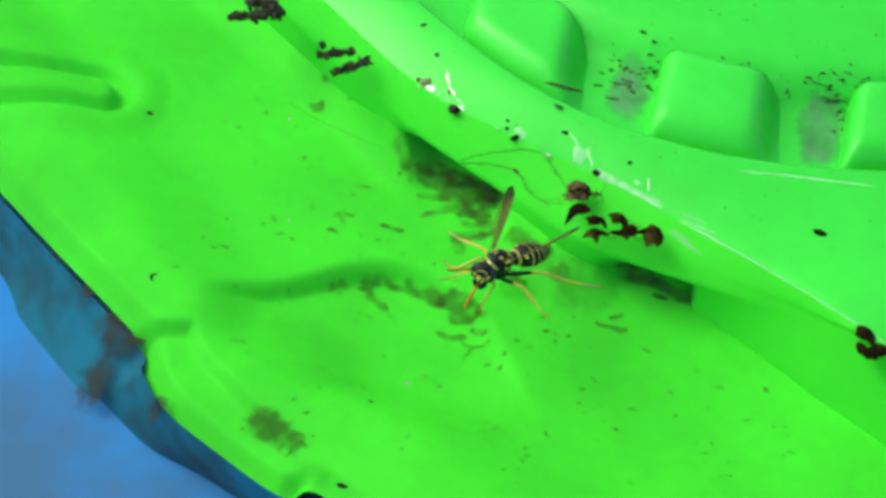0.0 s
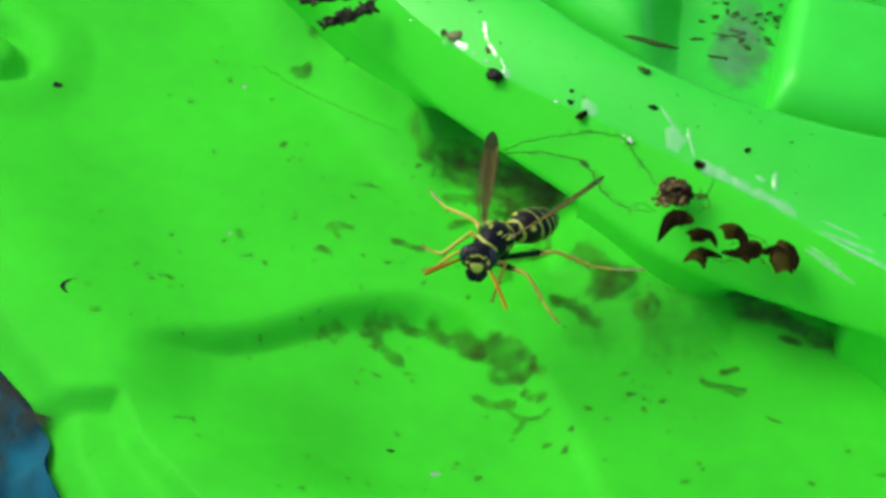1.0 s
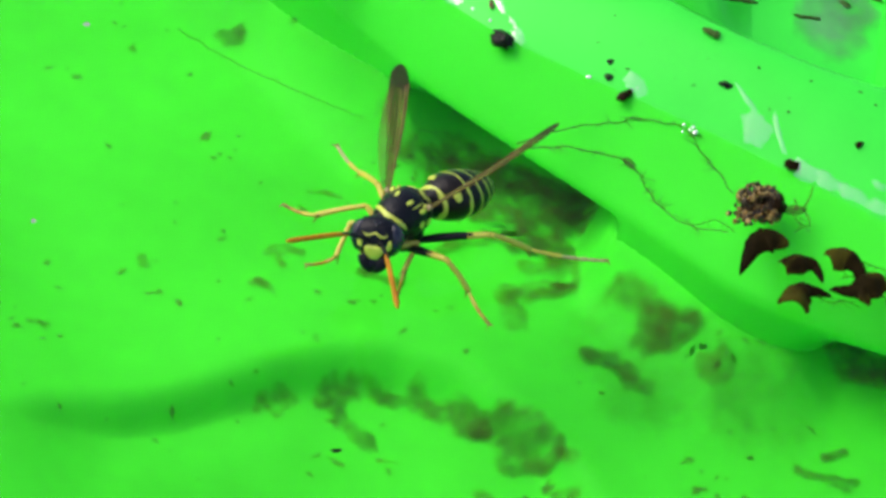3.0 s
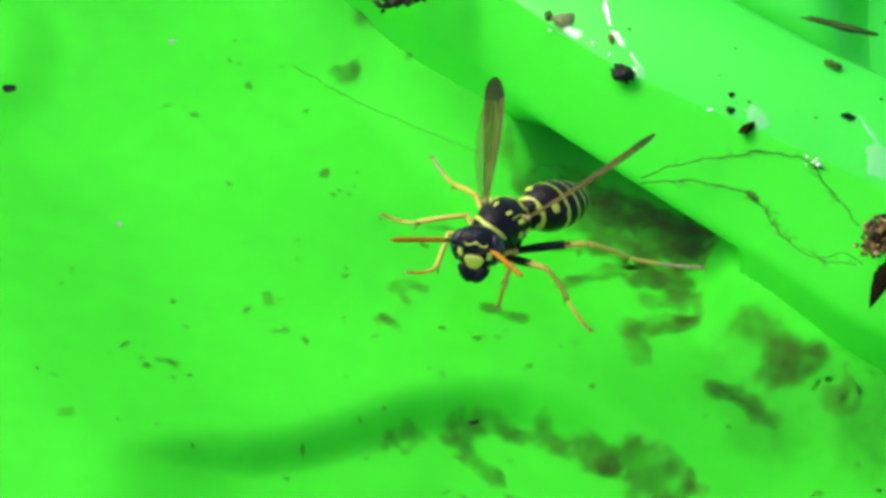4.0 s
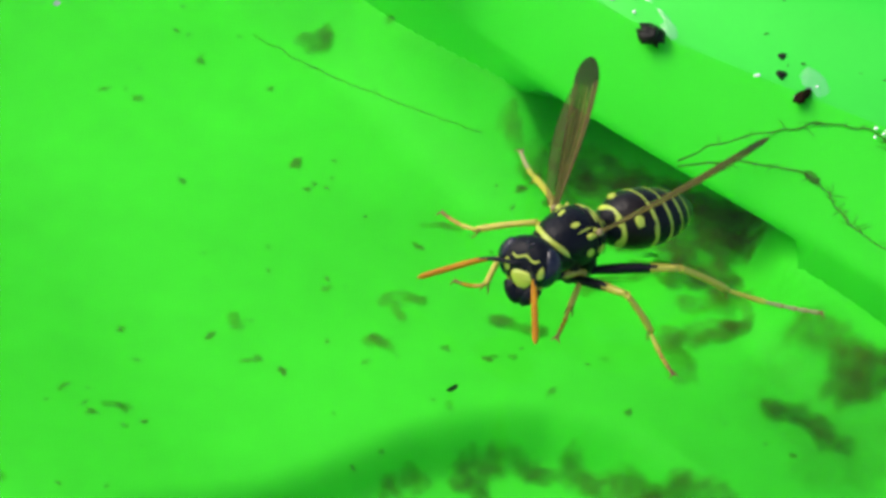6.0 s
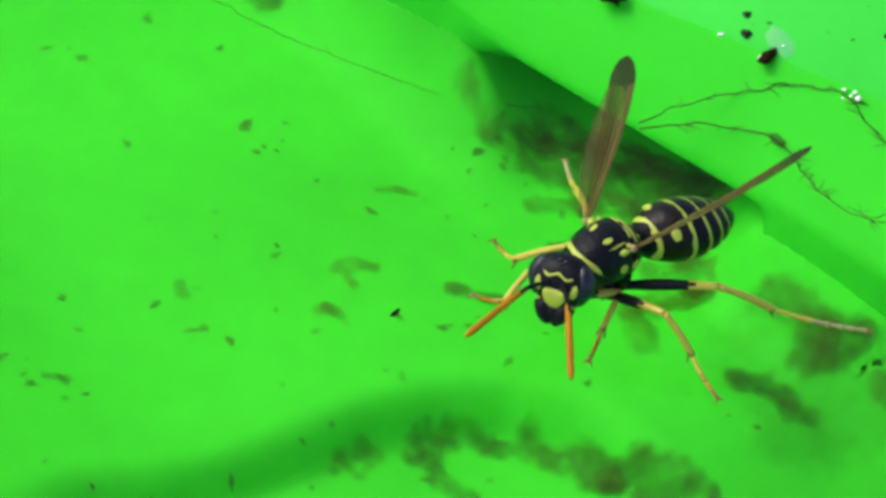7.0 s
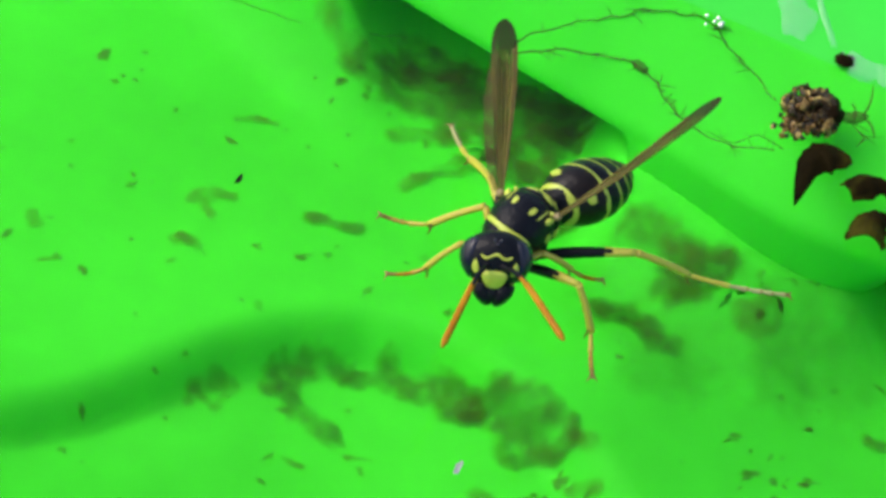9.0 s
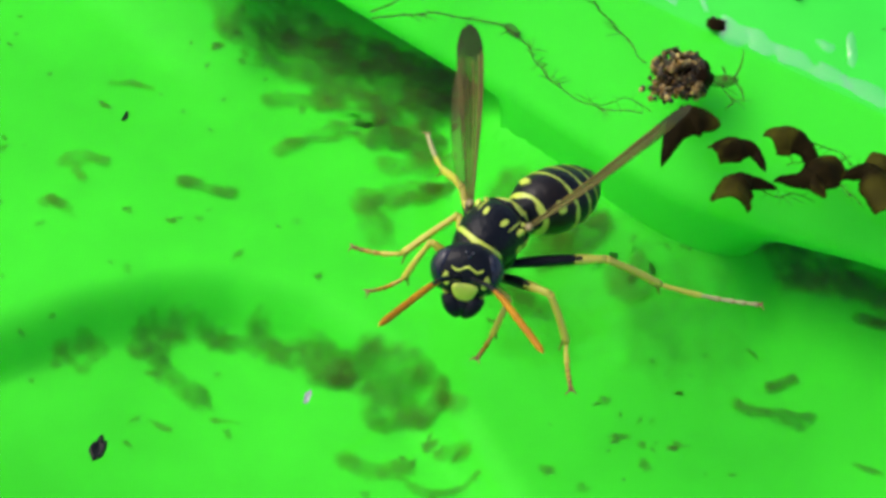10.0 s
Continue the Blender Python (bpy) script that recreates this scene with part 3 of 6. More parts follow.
    for k in range(33):
        s = k / 16 - 1
        a, b = s * 0.5, 0.36 + 0.07 * math.cos(s * 5.2) - 0.05 * abs(s)
        t = 0.058 * (1 - 0.35 * abs(s) ** 3)
        bv += [H(a, b + t, -0.02), H(a, b + t * 0.6, 0.05), H(a, b - t * 0.6, 0.05), H(a, b - t, -0.02)]
    finish("brow_band", bv, grid_faces(33, 4), YELLOW, hd)
    for a, b in ((-0.16, 0.98), (0.16, 0.98), (0, 0.82)):
        finish("ocellus", *blob(H(a, b, 0.02), (0.12, 0.12, 0.12), 0, 12, 8), mat_eye, hd)
    v, f = tube([(-0.5, 0, 0), (0.9, 0, 0.1)], (0.5, 0.5), 14)
    finish("neck", v, f, BLACK, hd)
    # wings folded lengthwise: a stiff fore edge, two thin layers, dark tips
    for base, tip, sgn, side, wide in (((-0.18, -1.88, 4.2), (-8.71, -8.74, 6.54), -1, Vector((0.52, -0.68, -0.12)), 1.05), ((-0.44, 1.57, 5.02), (-10.18, 4.29, 9.52), 1, Vector((0.3, 0.75, 0.55)), 0.72)):
        base, tip = Vector(base), Vector(tip)
        d = (tip - base).normalized()
        side = (side - d * side.dot(d)).normalized()
        nrm = d.cross(side)
        v, L = [], (tip - base).length
        nu = 40
        sect = ((-1, 0.0), (-0.94, 0.07), (-0.8, 0.075), (-0.5, 0.03), (-0.2, 0.05), (0.1, 0.025), (0.4, 0.045), (0.75, 0.02), (1, 0.0), (0.75, -0.02), (0.4, -0.015), (0.1, -0.03), (-0.2, -0.015), (-0.5, -0.03), (-0.8, -0.05), (-0.94, -0.06))
        for i in range(nu):
            u = i / (nu - 1)
            wd = 0.42 + wide * math.sin(min(u, 0.8) / 0.8 * math.pi / 2) ** 1.5
            wd *= 1 if u < 0.84 else math.sqrt(max(0.02, 1 - ((u - 0.84) / 0.162) ** 2))
            c = base + d * (u * L) + nrm * (0.22 * math.sin(u * math.pi)) * sgn - side * (0.12 * math.sin(u * 2.6))
            for s, h in sect:
                v.append(tuple(c + side * (s * wd * 0.5) + nrm * (h + 0.02 * noise.noise(Vector((u * 14, s * 2.5, sgn))))))
        m = len(sect)
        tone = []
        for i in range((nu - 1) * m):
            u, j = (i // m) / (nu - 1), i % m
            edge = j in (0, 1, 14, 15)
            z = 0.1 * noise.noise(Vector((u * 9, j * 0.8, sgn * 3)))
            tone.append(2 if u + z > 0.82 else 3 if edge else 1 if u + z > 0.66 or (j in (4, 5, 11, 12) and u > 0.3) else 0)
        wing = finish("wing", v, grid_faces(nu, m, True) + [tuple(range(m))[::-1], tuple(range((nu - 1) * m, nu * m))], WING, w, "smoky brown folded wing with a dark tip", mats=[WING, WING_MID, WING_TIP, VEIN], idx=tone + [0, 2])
        for off, end, thick in ((-0.40, 0.83, 0.05), (-0.12, 0.8, 0.03), (0.14, 0.72, 0.026), (0.32, 0.6, 0.024)):
            pth = [base + d * (u * L) + nrm * (0.22 * math.sin(u * math.pi) * sgn + 0.05) + side * (off * (0.3 + (0.5 if sgn > 0 else 0.9) * min(1, u * 1.5)) - 0.12 * math.sin(u * 2.6)) for u in np.linspace(0.02, end, 18)]
            finish("wing_vein", *tube(pth, [thick] * 18, 6), VEIN, wing)
        v = []
        for u in np.linspace(0, 1, 18):
            c = base + d * (u * L * 0.8) + nrm * (-0.2 * sgn) + side * (0.32 + 0.3 * math.sin(u * 3))
            wd = 0.8 * math.sqrt(max(0.03, u * (1.04 - u) * 3.6))
            for s, h in ((-0.5, 0), (0, 0.025), (0.5, 0), (0, -0.025)):
                v.append(tuple(c + side * (s * wd) + nrm * h))
        finish("hind_wing", v, grid_faces(18, 4, True) + [(3, 2, 1, 0), (68, 69, 70, 71)], HIND, w, "thin clear hind wing")
        finish("wing_root", *blob(tuple(base), (0.26, 0.24, 0.2), 0.15, 12, 8, 4), WING_ROOT, w)
    for hip, lengths in LEGS.values():
        top = Vector((hip[0] - 0.15, hip[1] * 0.65, 2.5))
        finish("coxa", *tube(smooth_path([top, (top + Vector(hip)) / 2 + Vector((0, 0.12 * hip[1], 0)), Vector(hip) - Vector((0, 0, 0.1))], 8), (0.5, 0.54, 0.54, 0.5, 0.46, 0.42, 0.38, 0.2), 14), BLACK, w)
    legs = {key: build_leg(w, key) for key in LEGS}
    ants = {}
    for key, o in ANTENNA.items():
        # along +x: a black shaft, an elbow, then an orange whip of many joints, black above at its root
        path = smooth_path([(0, 0, 0), (0.7, 0, 0.3), (1.4, 0, 0.5)], 8)
        whip = smooth_path([(1.45, 0, 0.52), (2.4, 0, 0.5), (4.2, 0, 0.28), (6.2, 0, 0.0)], 46)
        rad = [0.13, 0.12, 0.12, 0.125, 0.135, 0.145, 0.15, 0.13] + [(0.115 + 0.075 * math.sin(min(1, k / 26) * math.pi / 2)) * (0.9 if k % 4 == 0 else 1.0) * (1 if k < 42 else 1 - (k - 41) * 0.16) for k in range(46)]
        v, f = tube(path + whip, rad, 12)
        idx = [0 if i // 12 < 13 or (i // 12 < 20 and i % 12 in (2, 3, 4)) else 1 for i in range(53 * 12)] + [0, 1]
        ants[key] = finish("antenna", v, f, BLACK, hd, "black antenna with an orange whip", mats=[BLACK, ORANGE], idx=idx, at=tuple(o))
    return w, hd, legs, ants


mat_eye = mat("dark_eye", (0.008, 0.009, 0.018), rough=0.16, scale=900, bump=0.1, bscale=9000, spec=0.4)
CHESTNUT = mat("black_brown_cuticle", (0.005, 0.005, 0.008), rough=0.32, scale=330, alt=(0.009, 0.0055, 0.003), bump=0.15, bscale=3500, spec=0.16)
VEIN = mat("wing_vein", (0.11, 0.078, 0.022), rough=0.5, scale=600, spec=0.15)
HIND = mat("hind_wing", (0.12, 0.10, 0.03), rough=0.4, scale=300, alt=(0.07, 0.065, 0.02), bump=0.3, bscale=2500, clear=0.72, spec=0.1)
WING_ROOT = mat("wing_root", (0.24, 0.19, 0.07), rough=0.5, scale=500, alt=(0.13, 0.09, 0.03), bump=0.2)
SHIN_DARK = mat("shin_end", (0.16, 0.11, 0.012), rough=0.5, scale=400, alt=(0.09, 0.05, 0.006))
FOOT_PALE = mat("pale_foot", (0.34, 0.33, 0.14), rough=0.5, scale=400, alt=(0.23, 0.2, 0.07))
FOOT_YELLOW = mat("yellow_foot", (0.37, 0.25, 0.02), rough=0.5, scale=400, alt=(0.28, 0.15, 0.01))
FOOT_BROWN = mat("brown_foot", (0.22, 0.12, 0.015), rough=0.5, scale=400, alt=(0.13, 0.065, 0.008))
CLAW = mat("dark_claw", (0.16, 0.06, 0.02), rough=0.4, scale=700)
wasp, wasp_head, wasp_legs, wasp_antennae = build_wasp()

# seconds, x, y, height, heading, pitch, roll
DRIFT = [
    (0, -9.03, -21.64, 0.01, -129.41, 1.91, -3.22),
    (0.5, -12.99, -18.65, 0.02, -127.56, -1.4, -2.05),
    (1, -17.2, -16.03, 0, -119.86, -1.6, -1.3),
    (1.5, -17.24, -15.57, 0, -120.3, -0.57, -2.13),
    (2, -17.86, -14.91, -0.01, -123.33, -2.08, 0.19),
    (2.2, -19.11, -14.37, -0, -123.42, -1.52, 0.64),
    (3.3, -26.83, -12.84, -0.01, -119.52, -3.12, -0.15),
    (3.5, -27.2, -12.51, -0.02, -119.87, -3.26, -0.15),
    (4, -28.2, -11.52, -0.01, -120.45, -3.13, 0.19),
    (4.5, -28.91, -10.54, -0.02, -120.63, -3.64, 0.32),
    (5, -28.32, -10.09, -0.02, -126.83, -1.92, 1.59),
    (5.5, -26.29, -11, -0.01, -131.07, 2.73, 2.44),
    (5.7, -26.03, -11.08, -0.01, -131.59, 0.82, 2.39),
    (6.8, -20.83, -12.91, -0.01, -133.66, 2.49, 2.39),
    (7, -20.29, -13.56, 0.01, -133.65, 4.1, 2.35),
    (7.5, -18.6, -14.46, -0.01, -131.69, 3.04, 3.3),
    (8, -18.2, -15.42, 0.01, -130.6, 1.73, 2.45),
    (8.5, -17.55, -15.24, 0.01, -126.2, 3.92, -1.43),
    (9, -16.73, -16.2, 0.02, -121.33, -0.58, -1.16),
    (9.5, -13.67, -17.45, 0.03, -119.82, -0.38, -0.61),
    (10, -10.64, -18.17, -0, -119.51, -0.4, -2.57),
]
# the head on the neck: seconds, turn, nod, tilt
NODS = [
    (0, 27.5, -21.6, 3.3), (0.5, 13.3, -17, 14.8), (1, 29.6, -20.3, 7.3), (1.5, 28.5, -22.8, 6.8), (2, 28.7, -17.6, 9.7), (2.2, 25.6, -20.4, 9.3), (3.3, 24.8, -18, 9.5), (3.5, 24.8, -19.2, 13.6), (4, 24.8, -18.9, 8.8), (4.5, 10.3, -19.3, 17.1), (5, 18.9, -18.5, 4.5), (5.5, 26, -23.9, 5.4), (5.7, 22.4, -23.3, 7), (6.8, 20.3, -22.8, 6.2), (7, 24.4, -26.9, 6), (7.5, 23.1, -22.6, 6.4), (8, 24.1, -24.2, 7.1), (8.5, 27, -23.7, 5.1), (9, 29.8, -23.3, 8), (9.5, 27.4, -25, 8.4), (10, 26.3, -23.3, 7.8),
]
# knee, ankle and foot of each leg in the wasp's space: seconds, x, y, z of the three
STEPS = {
    "hind_left": [
        (0, -5.1, 4.14, 2.35, -8.16, 6.18, 0.8, -12.65, 9.62, 0.23), (0.5, -4.87, 4.39, 2.33, -7.34, 7.48, 1.65, -12.35, 9.99, 0.75), (1, -4.58, 4.6, 2.51, -7.06, 7.37, 1.09, -11.39, 11.04, 0.69),
        (1.5, -4.33, 4.7, 2.85, -7.12, 6.91, 1.05, -11.1, 10.94, 0.63), (2, -3.94, 4.95, 2.82, -7.05, 6.58, 0.93, -10.94, 10.7, 0.49), (2.2, -4.12, 4.84, 2.84, -7.12, 6.56, 0.85, -11, 10.67, 0.29),
        (3.3, -3.74, 5.02, 3, -6.75, 6.71, 1.01, -10.66, 10.83, 0.75), (3.5, -3.9, 4.94, 2.98, -6.93, 6.67, 1.06, -10.82, 10.81, 0.79), (4, -4, 4.89, 2.93, -7.05, 6.65, 1.06, -11.05, 10.67, 0.7),
        (4.5, -3.69, 4.99, 3.2, -6.68, 6.7, 1.19, -10.72, 10.66, 0.75), (5, -4.1, 4.89, 2.78, -7.14, 6.57, 0.82, -11.41, 10.25, 0.22), (5.5, -4.63, 4.6, 2.27, -7.52, 6.09, -0.03, -11.54, 10.02, -0.85),
        (5.7, -4.59, 4.62, 2.39, -7.57, 6.1, 0.19, -11.52, 10.14, -0.45), (6.8, -4.36, 4.78, 2.41, -7.18, 6.37, 0.09, -11.1, 10.38, -0.79), (7, -4.49, 4.71, 2.13, -7.33, 6.57, 0.05, -11.54, 10.19, -1.15),
        (7.5, -4.52, 4.69, 1.98, -7.44, 6.44, -0.1, -11.6, 10.19, -1.07), (8, -3.58, 5.12, 3.01, -6.39, 6.95, 0.87, -10.83, 10.05, -0.74), (8.5, -4.26, 4.85, 2.33, -7.02, 6.81, 0.22, -10.53, 11.25, -0.32),
        (9, -3.6, 5.13, 2.67, -6.21, 7.48, 0.77, -9.5, 12.11, 0.46), (9.5, -3.87, 5.07, 2.32, -6.47, 7.52, 0.54, -9.58, 12.29, 0.31), (10, -3.83, 5.06, 2.64, -6.18, 7.75, 0.86, -9.25, 12.55, 0.77),
    ],
    "mid_left": [
        (0, -0.87, 4.61, 2.11, -1.28, 7.35, 1.11, -1.62, 10.07, 0.62), (0.5, -0.4, 4.71, 1.95, -0.61, 7.49, 0.98, -0.97, 10.21, 0.49), (1, 0.37, 4.61, 2.6, 0.22, 6.98, 0.87, 0.76, 9.66, 0.32),
        (1.5, 0.17, 4.59, 2.74, -0.06, 6.82, 0.84, 0.58, 9.5, 0.47), (2, 0.26, 4.62, 2.57, -0.37, 6.48, 0.37, 0.62, 9.05, 0.1), (2.2, 0.33, 4.59, 2.7, -0.41, 6.38, 0.49, 0.65, 8.9, 0.01),
        (3.3, 0.53, 4.51, 2.87, -0.34, 6.37, 0.77, 0.28, 9.01, 0.14), (3.5, 0.28, 4.54, 2.88, -0.65, 6.36, 0.76, 0.23, 8.93, 0.15), (4, 0.39, 4.53, 2.88, -0.6, 6.23, 0.7, 0.02, 8.88, 0.1),
        (4.5, 0.47, 4.54, 2.82, -0.57, 6.26, 0.67, 0.1, 8.89, 0.09), (5, -0.05, 4.63, 2.58, -1, 6.3, 0.35, -0.13, 8.9, -0.1), (5.5, -0.19, 4.63, 2.58, -1.08, 6.07, 0.17, -0.15, 8.65, -0.23),
        (5.7, -0.19, 4.6, 2.7, -1.15, 6.14, 0.39, -0.47, 8.77, -0.24), (6.8, -0.6, 4.62, 2.42, -1.3, 6.41, 0.19, -0.69, 9.08, -0.28), (7, -0.52, 4.62, 2.49, -1.23, 6.49, 0.34, -0.8, 9.16, -0.33),
        (7.5, -0.37, 4.65, 2.42, -1.32, 6.48, 0.33, -1.16, 9.15, -0.47), (8, -0.35, 4.63, 2.5, -1, 6.66, 0.48, -0.67, 9.31, -0.32), (8.5, 0.33, 4.47, 3.09, -0.06, 6.18, 0.73, 1.32, 8.58, 0.41),
        (9, 0.8, 4.42, 2.98, 0.81, 6, 0.5, 2.98, 7.72, 0.24), (9.5, 0.78, 4.43, 2.98, 0.71, 6.29, 0.71, 2.63, 8.22, 0.15), (10, 0.81, 4.38, 3.08, 0.94, 6.24, 0.81, 3.01, 8.06, 0.47),
    ],
    "front_left": [
        (0, 2.78, 2.61, 2.66, 4.34, 2.79, 0.99, 6.03, 3.8, 0.52), (0.5, 2.86, 2.58, 2.43, 4.12, 3.06, 0.59, 5.98, 3.7, 0.09), (1, 0.71, 2.48, 2.81, 1.65, 2.75, 0.75, 3.36, 3.64, 0.1),
        (1.5, 1.09, 2.61, 3.08, 1.56, 2.48, 0.84, 3.42, 2.96, 0.18), (2, 0.04, 1.64, 1.89, 1.82, 2.35, 0.63, 3.58, 3.11, -0.01), (2.2, 0.1, 1.79, 1.97, 1.87, 2.29, 0.61, 3.66, 3.01, -0.01),
        (3.3, 0.01, 1.62, 1.97, 1.8, 2.21, 0.68, 3.42, 3.19, -0.04), (3.5, -0.02, 1.66, 2.18, 1.56, 2.28, 0.64, 3.21, 3.24, -0.04), (4, -0, 1.71, 2.26, 1.48, 2.3, 0.62, 3.15, 3.22, -0.05),
        (4.5, 0.02, 1.62, 1.95, 1.71, 2.13, 0.5, 3.44, 2.99, -0.09), (5, 0.03, 1.48, 1.75, 1.87, 2.29, 0.66, 3.51, 3.24, -0.08), (5.5, 0, 1.22, 1.62, 1.85, 2.08, 0.57, 3.5, 3.19, 0.17),
        (5.7, -0.07, 1.3, 1.86, 1.65, 2.19, 0.64, 3.37, 3.09, 0.05), (6.8, 0.1, 1.35, 1.5, 2.01, 2.32, 0.66, 3.57, 3.51, 0.12), (7, 0.1, 1.56, 1.67, 2.01, 2.42, 0.72, 3.72, 3.38, 0.23),
        (7.5, 0.02, 1.42, 1.7, 1.94, 2.35, 0.87, 3.56, 3.32, 0.12), (8, 0.22, 1.79, 1.67, 2.21, 2.6, 0.87, 3.84, 3.5, 0.06), (8.5, 1.92, 2.65, 3.31, 3.08, 2.52, 1.32, 4.93, 2.49, 0.52),
        (9, 0.33, 2.04, 3.36, -1.04, 3.36, 2.07, -2.36, 4.66, 1.25), (9.5, 0.75, 2.55, 2.43, 2.18, 3.14, 0.73, 3.74, 4.28, 0.11), (10, 2.05, 2.84, 2.27, 2.85, 2.98, 0.13, 4.83, 3.31, 0.28),
    ],
    "front_right": [
        (0, 3.81, -1.34, 2.29, 5.44, -2.83, 0.72, 7.16, -3.56, 0.15), (0.5, 3.84, -1.29, 2.08, 3.86, -3.02, 0.02, 5.73, -3.55, -0.16), (1, 3.52, -1.71, 2.74, 4.12, -2.97, 0.43, 5.83, -3.77, -0.14),
        (1.5, 2.6, -2.19, 3.14, 2.48, -2.38, 0.44, 4.38, -2.23, -0.01), (2, 2.3, -2.47, 2.06, 4.3, -1.66, 0.42, 6, -2.47, -0.08), (2.2, 2.25, -2.49, 2.24, 4.23, -1.73, 0.56, 5.83, -2.7, -0),
        (3.3, 2.3, -2.46, 1.98, 4.44, -1.62, 0.54, 5.75, -2.86, -0.19), (3.5, 2.31, -2.47, 2.09, 4.45, -1.6, 0.68, 5.53, -2.96, -0.2), (4, 2.46, -2.44, 2.24, 4.46, -1.56, 0.64, 5.58, -2.92, -0.18),
        (4.5, 3.03, -2.2, 2.39, 5.03, -1.28, 0.8, 5.32, -2.92, -0.21), (5, 2.9, -2.28, 2.1, 5.13, -1.28, 0.95, 5.38, -2.98, 0.02), (5.5, 2.94, -2.28, 2.34, 5.19, -1.2, 1.35, 5.18, -2.97, 0.51),
        (5.7, 2.62, -2.39, 2.36, 4.87, -1.46, 1.16, 5.53, -3.08, 0.31), (6.8, 3.02, -2.16, 2.72, 5.24, -1.68, 1.24, 5.89, -3.37, 0.51), (7, 3.09, -2.1, 2.78, 5.43, -1.81, 1.45, 6.12, -3.46, 0.67),
        (7.5, 3.04, -2.18, 2.64, 5.35, -2.03, 1.23, 6.13, -3.73, 0.67), (8, 3.01, -2.23, 2.43, 5.4, -1.95, 1.2, 6.2, -3.56, 0.44), (8.5, 3.29, -1.85, 2.9, 3.18, -3.79, 1.01, 3.36, -5.59, 0.24),
        (9, 3.36, -1.69, 3.07, 4.3, -2.84, 0.79, 5.45, -4.26, -0.03), (9.5, 3.2, -2.1, 2.19, 5.24, -3.05, 0.67, 6, -4.73, 0), (10, 2.53, -2.29, 3.03, 3.56, -2.63, 0.56, 5.16, -3.63, -0.1),
    ],
    "mid_right": [
        (0, 1.2, -2.59, 2.39, 4.26, -3.6, 0.65, 4.57, -6.07, -0.08), (0.5, 1.33, -2.57, 2.31, 4.12, -4.04, 0.44, 4.92, -6.41, -0.25), (1, 0.17, -2.66, 2.51, 3.29, -3.42, 0.75, 3.45, -5.86, -0.12),
        (1.5, 0.55, -2.73, 2.39, 2.97, -4.83, 0.6, 3.57, -7.22, -0.19), (2, 0.29, -2.74, 2.24, 2.68, -5.08, 0.72, 3.23, -7.52, 0.03), (2.2, 0.52, -2.73, 2.37, 2.74, -5.26, 0.9, 3.34, -7.67, 0.12),
        (3.3, 0.46, -2.75, 2.28, 2.56, -5.3, 0.67, 2.94, -7.77, -0.04), (3.5, 0.32, -2.74, 2.32, 2.29, -5.39, 0.69, 2.89, -7.81, -0.04), (4, 0.17, -2.73, 2.23, 2.22, -5.39, 0.73, 2.85, -7.8, 0),
        (4.5, 0.19, -2.72, 2.3, 2.35, -5.19, 0.68, 2.7, -7.67, 0), (5, 1, -2.41, 2.91, 2.21, -5.08, 0.72, 3.07, -7.48, 0.24), (5.5, 0.48, -2.55, 2.8, 2.55, -5, 1.05, 3.1, -7.49, 0.58),
        (5.7, 0.02, -2.67, 2.34, 2.47, -5.06, 1.06, 2.84, -7.55, 0.47), (6.8, 0.49, -2.56, 2.76, 2.05, -5.32, 0.93, 2.8, -7.78, 0.57), (7, 1.13, -1.66, 3.59, 3.03, -3.96, 1.5, 2.45, -6.24, 0.45),
        (7.5, 0.41, -1.9, 3.55, 2.08, -4.16, 1.21, 2.34, -6.66, 0.6), (8, -0.17, -2.52, 2.64, 2.78, -4.17, 1.26, 2.64, -6.62, 0.45), (8.5, 0.37, -2.67, 2.46, 3.64, -3.5, 0.79, 5.97, -4.73, 0.39),
        (9, -0.06, -2.47, 2.77, 1.08, -4.78, 0.18, 2.33, -7.04, -0.07), (9.5, 0.27, -2.61, 2.69, 1.21, -5.32, 0.41, 2.32, -7.65, 0), (10, -0.59, -2.39, 2.42, 2.23, -3.58, 0.44, 3.33, -5.87, -0.16),
    ],
    "hind_right": [
        (0, -0.68, -3.57, 1.79, -0.14, -7.03, 0.37, 0.03, -10.19, -0.45), (0.5, -1.12, -3.64, 1.48, -0.5, -7.27, 0.52, -0.46, -10.47, -0.21), (1, -1.72, -3.62, 1.81, -1.96, -7.15, 0.51, -2.86, -10.24, -0.02),
        (1.5, -2.39, -3.4, 1.45, -2.82, -6.95, 0.26, -3.77, -10.04, -0.2), (2, -1.85, -3.52, 2.54, -3.29, -6.38, 0.57, -4.34, -9.46, 0.31), (2.2, -1.68, -3.52, 2.65, -3.34, -6.32, 0.75, -4.33, -9.4, 0.33),
        (3.3, -1.56, -3.57, 2.48, -3.25, -6.33, 0.55, -4.34, -9.39, 0.34), (3.5, -1.65, -3.57, 2.43, -3.32, -6.36, 0.53, -4.4, -9.44, 0.37), (4, -1.66, -3.54, 2.57, -3.21, -6.36, 0.63, -4.34, -9.41, 0.39),
        (4.5, -1.27, -3.51, 2.71, -2.78, -6.38, 0.79, -4.06, -9.36, 0.44), (5, -1.41, -3.43, 2.97, -3.17, -6, 0.85, -4.1, -9.1, 0.52), (5.5, -1.54, -3.45, 2.95, -3.07, -6.41, 1.2, -4.64, -9.11, 0.27),
